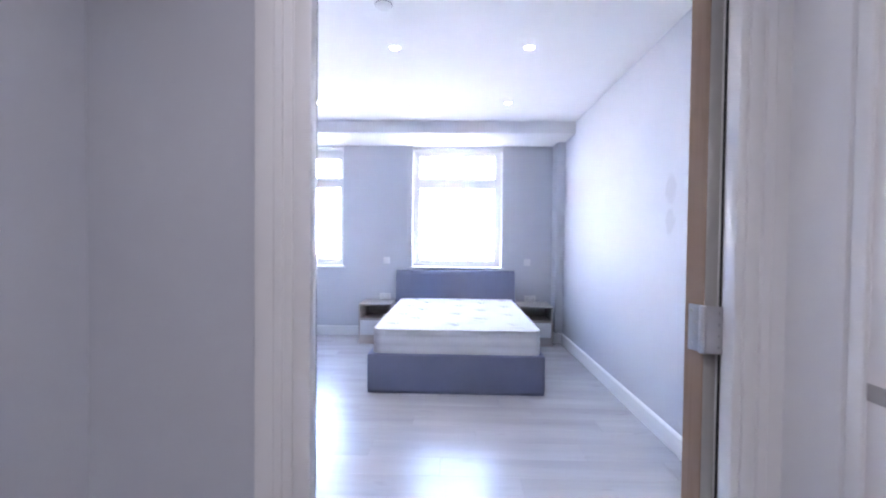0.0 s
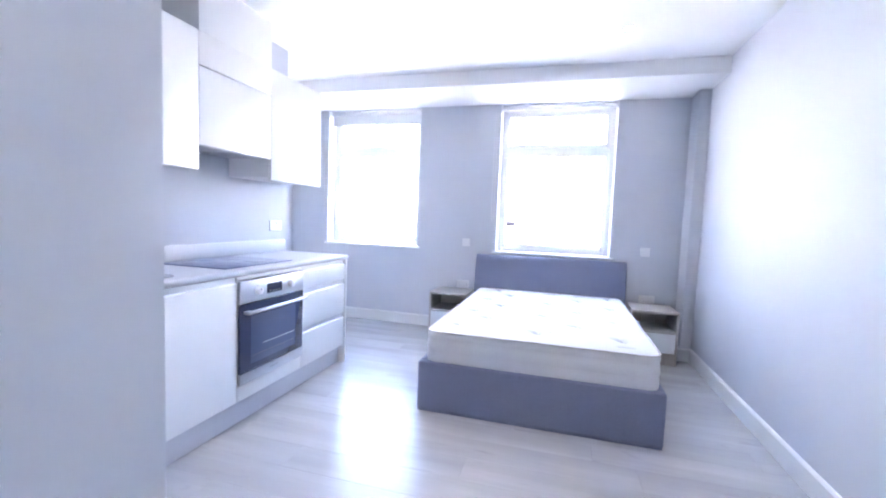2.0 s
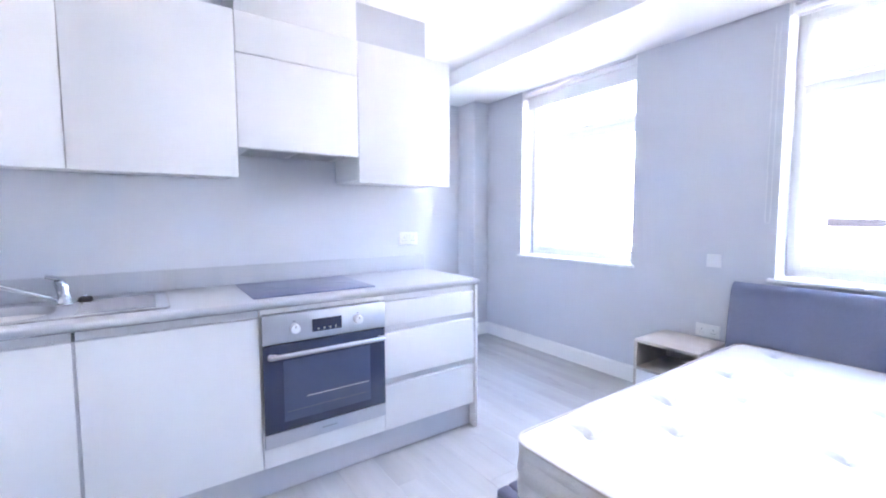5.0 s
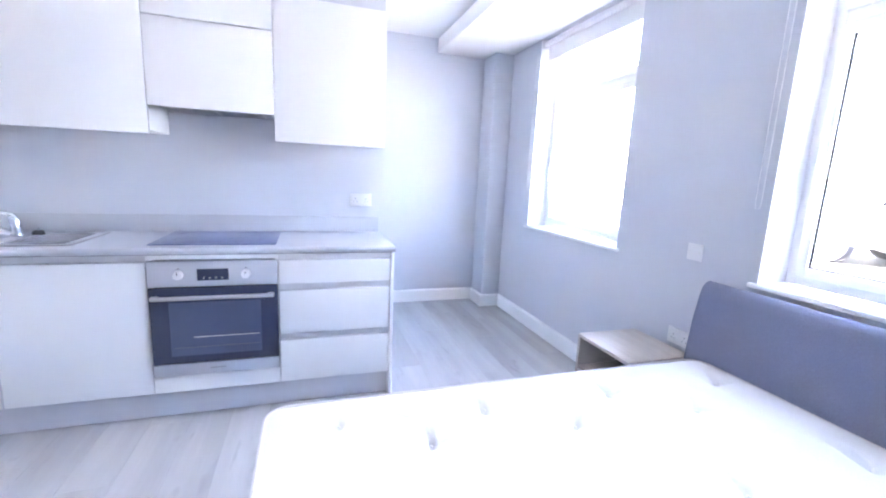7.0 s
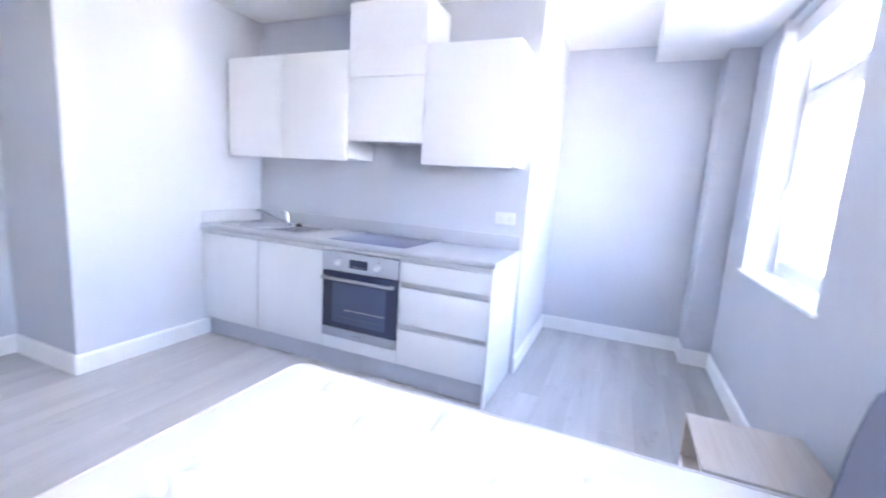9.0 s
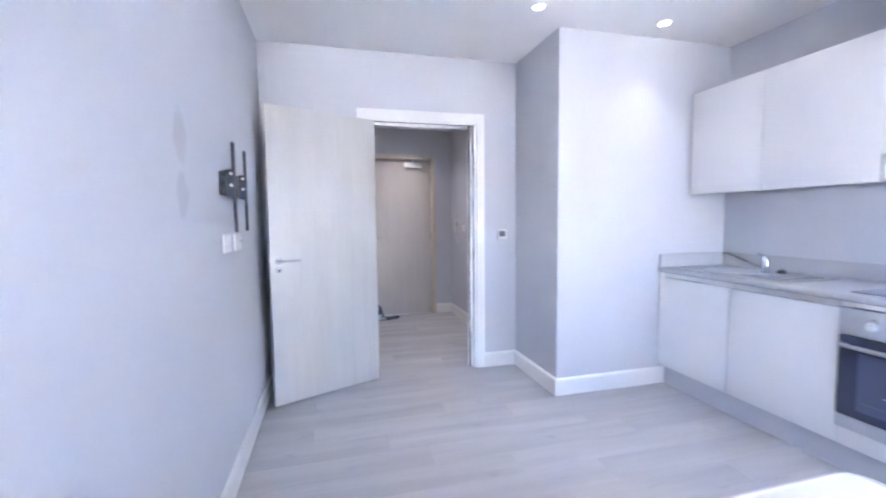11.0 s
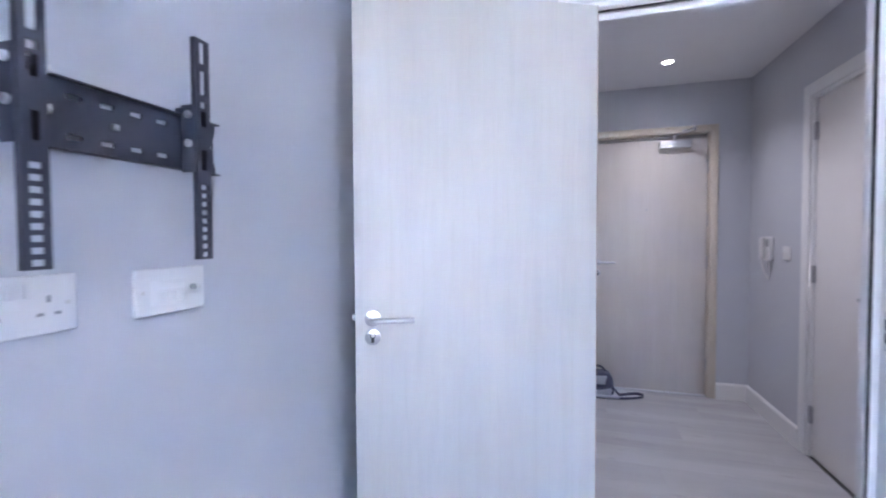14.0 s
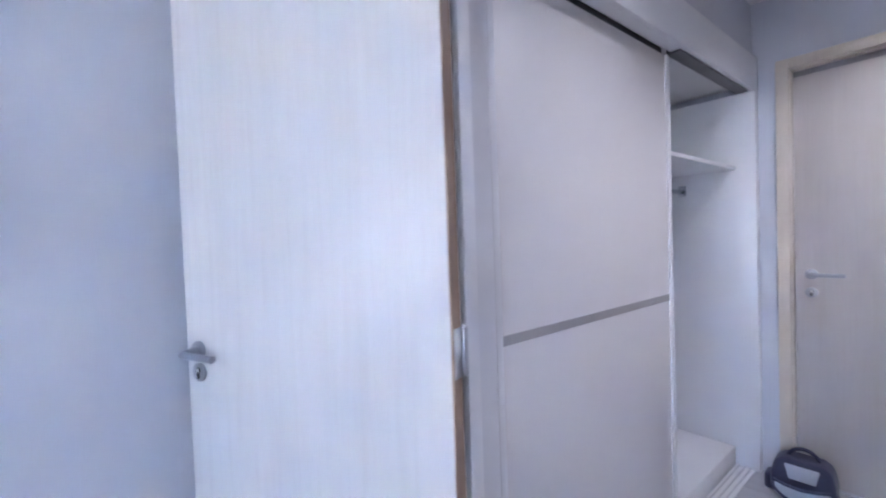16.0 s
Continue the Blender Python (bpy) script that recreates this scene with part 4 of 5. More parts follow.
def wall_units():
    bx, ux = KITCHEN + 0.003, -1.735
    zb, zt = 1.475, 2.236
    ys = (2.166, 2.722, 3.336, 3.941, 4.560)
    for i in (0, 1, 3):
        c = thing("wall_cabinet", "white handleless wall cabinet with plain door", "kitchen cabinet", group="kitchen wall cabinets")
        a, b = ys[i] + 0.001, ys[i + 1] - 0.001
        part("body", bm_box(bx, ux - 0.020, a, b, zb + 0.018, zt, 0.001), CARCASS, c)
        part("door", bm_box(ux - 0.019, ux, a + 0.0016, b - 0.0016, zb, zt, 0.0008), GLOSS, c)
        if i != 3:
            # Grey strip darkens the joint as its own shade would.
            part("gap_shade", bm_box(ux - 0.0196, ux - 0.009, b - 0.0012, b + 0.0018, zb + 0.002, zt - 0.001), STRIP, c, "grey strip standing for the shade in the door joint")
    f = thing("filler_panel", "narrow white filler beside the wall cabinets", "panel")
    part("panel", bm_box(bx, ux - 0.04, BLOCK_Y + 0.0005, ys[0], zb + 0.018, zt, 0.001), CARCASS, f)
    a, b = ys[2] + 0.001, ys[3] - 0.001
    h = thing("hood_cabinet", "white extractor cabinet with boxed duct up towards the ceiling", "extractor hood")
    part("body", bm_box(bx, ux - 0.020, a, b, 1.66, zt, 0.001), CARCASS, h)
    part("hood_flap", bm_box(ux - 0.019, ux, a + 0.0008, b - 0.0008, 1.615, 2.047, 0.002), GLOSS, h)
    part("duct_box", bm_box(bx, ux, a + 0.0008, b - 0.0008, zt + 0.0008, 2.540, 0.002), GLOSS, h)
    # Shade of the joint above the flap, put in as a grey strip.
    part("gap_shade", bm_box(ux - 0.0198, ux - 0.012, a + 0.002, b - 0.002, 2.0472, 2.0518), PLINTH, h, "grey strip standing for the shade in the panel joint")
    part("upper_panel", bm_box(ux - 0.019, ux, a + 0.0008, b - 0.0008, 2.052, zt, 0.0008), GLOSS, h)
    part("extractor", bm_box(bx + 0.02, ux - 0.024, a + 0.02, b - 0.02, 1.622, 1.6595, 0.003), ALU, h, "satin metal extractor underside")
    for k in range(2):
        y = a + 0.06 + k * 0.25
        part("filter", bm_box(bx + 0.06, ux - 0.08, y, y + 0.22, 1.619, 1.6225), STEEL, h)
    part("lamp_lens", bm_box(ux - 0.07, ux - 0.04, a + 0.15, b - 0.15, 1.620, 1.6225), PLASTIC, h)


base_units()
sink_and_tap()
oven_and_hob()
wall_units()


# ---- bed ----
BX0, BX1, BY0, BY1 = -0.605, 0.860, 3.942, 5.90


def bed_frame():
    b = thing("bed_frame", "slate-grey linen upholstered double bed frame with tall headboard", "bed", (0.13, 4.95, 0))
    o = Matrix.Translation((-0.13, -4.95, 0))

    def put(name, bm, mt, label=""):
        bmesh.ops.transform(bm, matrix=o, verts=bm.verts[:])
        return part(name, bm, mt, b, label)
    h = 0.327
    put("foot_rail", bm_box(BX0, BX1, BY0, BY0 + 0.055, 0.012, h, 0.014, 4), LINEN)
    for a in (BX0, BX1 - 0.055):
        put("side_rail", bm_box(a, a + 0.055, BY0 + 0.055, BY1, 0.012, h, 0.014, 4), LINEN)
    prof = [(5.880, 0.012), (5.872, 0.30), (5.878, 0.52), (5.896, 0.70), (5.918, 0.82), (5.930, 0.857), (5.950, 0.877), (5.972, 0.882), (5.992, 0.874), (6.004, 0.850), (6.006, 0.30), (6.004, 0.012)]
    hb = bm_prism(prof, "x", -0.645, 0.888)
    caps = [f for f in hb.faces if len(f.verts) > 4]
    bmesh.ops.bevel(hb, geom=list({e for f in caps for e in f.edges}), offset=0.012, segments=4, profile=0.5, affect="EDGES")
    put("headboard", hb, LINEN)
    for x in (-0.645 + 0.013, 0.888 - 0.013):
        put("seam", bm_tube([(x, yy - 0.001, zz) for yy, zz in prof[1:8]], 0.003, 6), LINEN, "stitched edge seam")
    put("platform", bm_box(BX0 + 0.056, BX1 - 0.056, BY0 + 0.056, 5.868, 0.285, 0.303), NIGHTWOOD, "plywood platform")
    for x in (BX0 + 0.05, BX1 - 0.05):
        for y in (BY0 + 0.05, BY1 - 0.08):
            put("foot", bm_rod((x, y, 0), (x, y, 0.03), 0.02, seg=14), DARKPLASTIC)
    put("base_trim", bm_box(BX0 + 0.006, BX1 - 0.006, BY0 + 0.006, BY0 + 0.04, 0.002, 0.013), LINEN)


def mattress():
    """Hand-tufted top: rows of buttons pull dimples and creases; a piped seam runs round both edges."""
    x0, x1, y0, y1, top, low, r = -0.562, 0.826, 3.975, 5.866, 0.522, 0.3032, 0.075
    tufts = []
    for i, y in enumerate((4.19, 4.455, 4.70, 4.95, 5.21, 5.445, 5.71)):
        shift = 0.02 * (i // 2)
        for x in ((-0.40, 0.13, 0.65) if i % 2 == 0 else (-0.235, 0.395)):
            tufts.append((x + shift, y + random.uniform(-0.012, 0.012), math.pi * 0.90 + random.uniform(-0.35, 0.35), random.uniform(0.75, 1.2)))
    folds = [(0.00, 4.18, 0.165, 4.12, 0.011), (0.15, 4.115, 0.25, 4.28, 0.008), (0.28, 4.475, 0.44, 4.43, 0.010), (0.20, 4.22, 0.38, 4.235, 0.009), (0.25, 4.40, 0.40, 4.26, 0.008), (-0.44, 4.35, -0.36, 4.44, 0.006)]
    nx, ny = 216, 294
    bm = bmesh.new()
    grid = []
    for j in range(ny + 1):
        row = []
        for i in range(nx + 1):
            px, py = x0 + (x1 - x0) * i / nx, y0 + (y1 - y0) * j / ny
            cx, cy = min(max(px, x0 + r), x1 - r), min(max(py, y0 + r), y1 - r)
            dx, dy = px - cx, py - cy
            if dx and dy:
                k = max(abs(dx), abs(dy)) / math.hypot(dx, dy)
                px, py = cx + dx * k, cy + dy * k
            e = min(px - x0, x1 - px, py - y0, y1 - py)
            z = top + 0.016 * (1 - math.exp(-max(e, 0) / 0.09))
            z += 0.0045 * noise.noise((px * 3.1, py * 3.1, 1.7)) + 0.002 * noise.noise((px * 11, py * 11, 4.0))
            for tx, ty, an, s in tufts:
                ux, uy = px - tx, py - ty
                d2 = ux * ux + uy * uy
                if d2 < 0.04:
                    along, across = ux * math.cos(an) + uy * math.sin(an), -ux * math.sin(an) + uy * math.cos(an)
                    z -= s * (0.019 * math.exp(-d2 / 0.00035) + 0.010 * math.exp(-d2 / 0.004))
                    if along > -0.02:
                        broad = 0.009 + 0.16 * max(along, 0)
                        fade = math.exp(-(along / 0.085) ** 2) * min(1.0, (along + 0.02) / 0.02)
                        side = across / broad
                        z -= s * fade * 0.0145 * math.exp(-side * side) * (1.35 if side > 0 else 0.65)
                        z += s * fade * 0.008 * math.exp(-((side + 1.7) / 0.8) ** 2)
                    z -= s * 0.009 * math.exp(-((along + 0.2 * across) / 0.009) ** 2 - ((across + 0.03) / 0.035) ** 2)
            for ax, ay, bx, by, deep in folds:
                lx, ly = bx - ax, by - ay
                u = ((px - ax) * lx + (py - ay) * ly) / (lx * lx + ly * ly)
                if -0.4 < u < 1.4:
                    off = ((px - ax) * ly - (py - ay) * lx) / math.hypot(lx, ly)
                    fade = math.exp(-((u - 0.5) / 0.42) ** 4)
                    z -= fade * (deep * math.exp(-(off / 0.010) ** 2) - 0.3 * deep * math.exp(-((off - 0.026) / 0.018) ** 2))
            row.append(bm.verts.new((px, py, z)))
        grid.append(row)
    for j in range(ny):
        for i in range(nx):
            bm.faces.new((grid[j][i], grid[j][i + 1], grid[j + 1][i + 1], grid[j + 1][i]))
    loop = grid[0][:-1] + [grid[j][nx] for j in range(ny)] + grid[ny][:0:-1] + [grid[j][0] for j in range(ny, 0, -1)]
    outline = []
    for v in loop:
        c = Vector((min(max(v.co.x, x0 + r), x1 - r), min(max(v.co.y, y0 + r), y1 - r), v.co.z))
        outline.append((v.co.copy(), (v.co - c).normalized()))
    m = thing("mattress", "bare white tufted mattress with piped edges on the bed", "mattress")
    part("top_panel", bm, TICKING, m, smooth=80)
    sides = bmesh.new()
    rings = []
    for out, z in ((0.0, top + 0.001), (0.003, top - 0.006), (0.008, top - 0.025), (0.0045, top - 0.048), (0.0035, top - 0.052), (0.009, top - 0.075), (0.011, top - 0.105), (0.006, top - 0.128), (0.005, top - 0.132), (0.009, top - 0.16), (0.006, low + 0.012), (0.0, low)):
        ring = []
        for k, (co, n) in enumerate(outline):
            wob = 0.0022 * noise.noise((co.x * 9, co.y * 9, z * 14))
            ring.append(sides.verts.new((co.x + n.x * (out + wob), co.y + n.y * (out + wob), z)))
        rings.append(ring)
    for a, b in zip(rings, rings[1:]):
        for k in range(len(a)):
            sides.faces.new((a[k], b[k], b[(k + 1) % len(a)], a[(k + 1) % len(a)]))
    sides.faces.new(rings[-1])
    bmesh.ops.recalc_face_normals(sides, faces=sides.faces[:])
    part("border", sides, BORDER, m, "quilted pale grey mattress border", smooth=60)
    for z in (top, low + 0.012):
        pts = [(co.x + n.x * 0.004, co.y + n.y * 0.004, z + 0.0018 * noise.noise((co.x * 7, co.y * 7, z))) for co, n in outline[::3]]
        part("piping", bm_tube(pts + pts[:1], 0.0052, 8), PIPING, m, "corded edge piping")
    for tx, ty, an, s in tufts:
        part("tuft", bm_rod((tx, ty, top + 0.002), (tx, ty, top + 0.006), 0.005, 0.003, seg=10), TICKING, m)
    part("maker_label", bm_box(0.60, 0.70, 4.035, 4.066, top + 0.0155, top + 0.0175), BORDER, m, "small pale woven label")


bed_frame()
mattress()


def nightstand(x0):
    n = thing("nightstand", "light oak nightstand with open shelf and white drawer", "nightstand", (x0 + 0.197, 5.755, 0), group="nightstands beside the bed")
    w, d, h, t = 0.394, 0.39, 0.487, 0.018
    xa, xb, ya, yb = -w / 2, w / 2, -d / 2, d / 2
    part("top", bm_box(xa, xb, ya, yb, h - t, h, 0.0012), NIGHTWOOD, n)
    part("side_panel", bm_box(xa, xa + t, ya, yb, 0, h - t, 0.0012), NIGHTWOOD, n)
    part("side_panel", bm_box(xb - t, xb, ya, yb, 0, h - t, 0.0012), NIGHTWOOD, n)
    part("shelf", bm_box(xa + t, xb - t, ya + 0.002, yb - 0.006, 0.288, 0.306, 0.001), NIGHTWOOD, n)
    part("back_panel", bm_box(xa + t, xb - t, yb - 0.006, yb - 0.001, 0.06, h - t), NIGHTWOOD, n)
    part("bottom", bm_box(xa + t, xb - t, ya + 0.010, yb - 0.006, 0.092, 0.108), NIGHTWOOD, n)
    part("kickboard", bm_box(xa + t, xb - t, ya + 0.012, ya + 0.026, 0, 0.092), NIGHTWOOD, n)
    part("drawer_front", bm_box(xa + t + 0.002, xb - t - 0.002, ya + 0.001, ya + 0.018, 0.111, 0.285, 0.0015), GLOSS, n, "white lacquered drawer front")
    part("drawer_box", bm_box(xa + t + 0.012, xb - t - 0.012, ya + 0.018, yb - 0.03, 0.115, 0.24), CARCASS, n)


nightstand(-1.050)
nightstand(0.905)


# ---- sockets, switches and controls ----
def faceplate(u, w, h):
    p = bm_box(-w / 2, w / 2, -0.0095, 0.0003, -h / 2, h / 2, 0.0028, 3)
    return part("faceplate", p, PLASTIC, u)


def screws(u, gap):
    for s in (-1, 1):
        part("screw", bm_rod((s * gap, -0.0102, 0), (s * gap, -0.0092, 0), 0.0035, seg=12), ZINC, u)


def double_socket(at, turn, label="white plastic double power socket with switches"):
    u = thing("double_socket", label, "socket", at, turn, group="wall sockets")
    faceplate(u, 0.147, 0.087)
    screws(u, 0.0605)
    for s in (-1, 1):
        cx = s * 0.036
        part("rocker", bm_box(s * 0.011 - 0.0055, s * 0.011 + 0.0055, -0.0135, -0.0090, 0.012, 0.032, 0.0015), PLASTIC, u)
        for dx, dz, a, b in ((0, 0.008, 0.0026, 0.0052), (-0.011, -0.014, 0.0042, 0.0023), (0.011, -0.014, 0.0042, 0.0023)):
            part("pin_slot", bm_box(cx + dx - a, cx + dx + a, -0.0098, -0.0092, dz - b, dz + b), GREYPLASTIC, u)
    return u


def light_switch(at, turn):
    u = thing("light_switch", "square white plastic light switch", "switch", at, turn, group="light switches")
    faceplate(u, 0.086, 0.086)
    screws(u, 0.0302)
    part("rocker", bm_box(-0.0055, 0.0055, -0.0132, -0.0090, -0.0115, 0.0115, 0.002), PLASTIC, u)


light_switch((-0.784, NORTH, 0.996), 0)
light_switch((1.056, NORTH, 0.990), 0)
double_socket((-0.802, NORTH, 0.522), 0)
double_socket((1.100, NORTH, 0.513), 0)
double_socket((KITCHEN, 4.460, 1.137), 90)
double_socket((EAST, 2.620, 1.203), -90)

tv = thing("aerial_plate", "white plastic media plate with blanks and aerial plug", "socket", (EAST, 2.381, 1.199), -90, group="wall sockets")
faceplate(tv, 0.147, 0.087)
screws(tv, 0.0605)
part("insert", bm_box(-0.044, 0.030, -0.0112, -0.0090, -0.026, 0.020, 0.001), PLASTIC, tv)
for k in range(3):
    part("blank_module", bm_box(-0.040 + k * 0.024, -0.020 + k * 0.024, -0.0128, -0.0108, -0.022, -0.002, 0.001), PLASTIC, tv)
part("label_window", bm_box(-0.040, 0.026, -0.0120, -0.0110, 0.004, 0.015, 0.0005), PLASTIC, tv)
part("aerial_socket", bm_rod((0.043, -0.016, 0.002), (0.043, -0.009, 0.002), 0.0062, seg=18), GREYPLASTIC, tv, "dark metal aerial socket")

th = thing("thermostat", "white wall thermostat with grey display beside the doorway", "thermostat", (-0.464, DOORWALL, 1.169), 180)
part("case", bm_box(-0.043, 0.043, -0.024, 0.0003, -0.043, 0.043, 0.005, 3), PLASTIC, th)
part("display", bm_box(-0.029, 0.029, -0.0252, -0.0235, -0.018, 0.030, 0.001), surface("lcd_grey", (0.16, 0.20, 0.22), 0.15, bump=0), th, "blue-grey liquid crystal display")
for k in range(3):
    part("button", bm_box(-0.024 + k * 0.018, -0.012 + k * 0.018, -0.0255, -0.0238, -0.035, -0.028, 0.0008), PLASTIC, th)

ic = thing("intercom", "white entry-phone handset on a wall cradle", "intercom", (HALL_W, -0.425, 1.205), 90)
part("cradle", bm_box(-0.045, 0.050, -0.030, 0.0003, -0.085, 0.080, 0.008, 3), PLASTIC, ic)
part("screen", bm_box(-0.004, 0.042, -0.0315, -0.029, 0.010, 0.066, 0.002), GREYPLASTIC, ic, "dark grey screen")
part("handset", bm_box(-0.042, -0.012, -0.055, -0.032, -0.080, 0.076, 0.010, 3), PLASTIC, ic)
part("cord", bm_tube([(-0.027, -0.043, -0.078), (-0.030, -0.035, -0.13), (-0.022, -0.02, -0.19), (-0.005, -0.012, -0.215), (0.012, -0.014, -0.17), (0.010, -0.02, -0.083)], 0.0045, 8), PLASTIC, ic, "coiled white cord")
light_switch((HALL_W, -0.190, 1.180), 90)


# ---- television bracket ----
def tv_bracket():
    b = thing("tv_bracket", "empty black steel television wall bracket with two upright arms", "tv bracket", (EAST, 2.492, 1.487), -90)
    holes = []
    for k in range(9):
        u = -0.207 + k * 0.049
        if not (abs(u + 0.128) < 0.02 or abs(u - 0.148) < 0.02):
            holes += [(u, u + 0.020, 0.026, 0.034), (u, u + 0.020, -0.036, -0.028)]
    plate = bm_plate((-0.228, 0.216), (-0.052, 0.052), holes, 0.0025)
    for sz in (-1, 1):
        joined(plate, bm_prism([(0.216, sz * 0.052), (0.224, sz * 0.052), (0.223, sz * 0.038), (0.219, sz * 0.026), (0.216, sz * 0.016)], "y", 0.0, 0.0025))
    bmesh.ops.translate(plate, vec=(0, -0.006, 0), verts=plate.verts[:])
    p = part("wall_plate", plate, BRACKET, b, smooth=0)
    part("flange", bm_box(-0.228, 0.222, -0.022, -0.006, 0.052, 0.0545, 0.0008), BRACKET, p)
    part("flange", bm_box(-0.228, 0.222, -0.022, -0.006, -0.0545, -0.052, 0.0008), BRACKET, p)
    for u in (-0.18, 0.185):
        part("wall_bolt", bm_rod((u, -0.016, 0.0), (u, 0.0003, 0.0), 0.0085, seg=6), BRACKET, p)
    part("spirit_level", bm_box(0.005, 0.017, -0.012, -0.008, -0.006, 0.004, 0.001), GREYPLASTIC, p, "small spirit level")
    for u in (-0.128, 0.148):
        a = part("arm_carrier", bm_box(u - 0.020, u - 0.017, -0.050, -0.020, -0.060, 0.070, 0.001), BRACKET, b)
        part("carrier_cheek", bm_box(u + 0.017, u + 0.020, -0.050, -0.020, -0.060, 0.070, 0.001), BRACKET, a)
        part("hook", bm_box(u - 0.021, u + 0.021, -0.026, -0.006, 0.0548, 0.066, 0.002), BRACKET, a)
        for z in (0.050, -0.005):
            for s in (-1, 1):
                part("tilt_bolt", bm_rod((u + s * 0.020, -0.040, z), (u + s * 0.026, -0.040, z), 0.0075, seg=12, bevel=0.001), ZINC, a)
        slots = [(u - 0.006, u + 0.006, 0.152, 0.193), (u - 0.006, u + 0.006, 0.092, 0.138), (u - 0.006, u + 0.006, 0.030, 0.060), (u - 0.006, u + 0.006, -0.055, -0.015)]
        slots += [(u - 0.0075, u + 0.0075, -0.093 - k * 0.0165, -0.084 - k * 0.0165) for k in range(9)]
        slots += [(u - 0.006, u + 0.006, 0.066, 0.078)]
        face = bm_plate((u - 0.0165, u + 0.0165), (-0.230, 0.199), slots, 0.0025)
        bmesh.ops.translate(face, vec=(0, -0.052, 0), verts=face.verts[:])
        arm = part("arm", face, BRACKET, b, "black slotted upright arm", smooth=0)
        for s in (-1, 1):
            xs = u + s * 0.0165
            part("arm_flange", bm_box(min(xs, xs - s * 0.0025), max(xs, xs - s * 0.0025), -0.052, -0.043, -0.230, 0.199), BRACKET, arm)


tv_bracket()


# ---- hall ----
def front_door():
    y = HALL_S
    f = thing("front_door", "closed oak veneer front door in an oak frame", "door", kind="structure")
    x0, x1, top = -0.352, 0.538, 2.072
    lf = part("leaf", bm_box(x0 + 0.003, x1 - 0.003, y - 0.072, y - 0.028, 0.010, top, 0.001), FRONTDOOR, f)
    for a, c in ((x0 - 0.050, x0), (x1, x1 + 0.050)):
        part("jamb", bm_box(a, c, y - 0.14, y - 0.004, 0, top + 0.04, 0.002), OAKFRAME, f)
    part("head", bm_box(x0 - 0.050, x1 + 0.050, y - 0.14, y - 0.004, top + 0.034, top + 0.080, 0.002), OAKFRAME, f)
    part("stop", bm_box(x0, x1, y - 0.14, y - 0.074, top + 0.003, top + 0.034), OAKFRAME, f)
    # Solid grey filler whose colour stands for the shade above the leaf.
    part("shadow_gap", bm_box(x0, x1, y - 0.1, y - 0.05, top + 0.004, top + 0.0336), STRIP, f)
    for a, c in ((x0 - 0.060, x0 - 0.006), (x1 + 0.006, x1 + 0.060)):
        part("architrave", bm_box(a, c, y - 0.003, y + 0.016, 0, top + 0.092, 0.004), OAKFRAME, f)
    part("architrave", bm_box(x0 - 0.006, x1 + 0.006, y - 0.003, y + 0.0155, top + 0.040, top + 0.092, 0.004), OAKFRAME, f)
    part("threshold", bm_box(x0, x1, y - 0.14, y - 0.012, 0, 0.009, 0.002), ALU, f, "aluminium threshold strip")
    lever_set(f, (0.470, y - 0.028, 1.072), -1, 1, True, 0.092)
    part("spyhole", bm_rod((0.092, y - 0.029, 1.508), (0.092, y - 0.024, 1.508), 0.0075, seg=18, bevel=0.001), SATIN, lf)
    for z in (0.26, 1.08, 1.42, 1.84):
        part("hinge", bm_rod((x0 - 0.001, y - 0.022, z - 0.05), (x0 - 0.001, y - 0.022, z + 0.05), 0.0075, seg=14), STEEL, f)
    c = thing("door_closer", "silver overhead door closer with folded arm", "door closer", (-0.108, y - 0.028, 2.03))
    part("body", bm_box(-0.115, 0.115, 0, 0.042, -0.032, 0.026, 0.004), ALU, c)
    part("spindle", bm_rod((0.0, 0.021, 0.026), (0.0, 0.021, 0.075), 0.012, seg=16), ALU, c)
    part("arm", bm_tube([(0.0, 0.021, 0.070), (-0.05, 0.105, 0.072), (-0.10, 0.190, 0.074)], 0.010, 8, 0.5), ALU, c, "flat closer arm")
    part("forearm", bm_tube([(-0.10, 0.190, 0.084), (-0.085, 0.12, 0.088), (-0.07, 0.048, 0.092)], 0.008, 8, 0.6), STEEL, c)
    part("elbow", bm_rod((-0.10, 0.190, 0.066), (-0.10, 0.190, 0.094), 0.010, seg=14, bevel=0.001), STEEL, c)
    part("arm_shoe", bm_box(-0.095, -0.045, 0.0285, 0.056, 0.078, 0.105, 0.003), ALU, c)


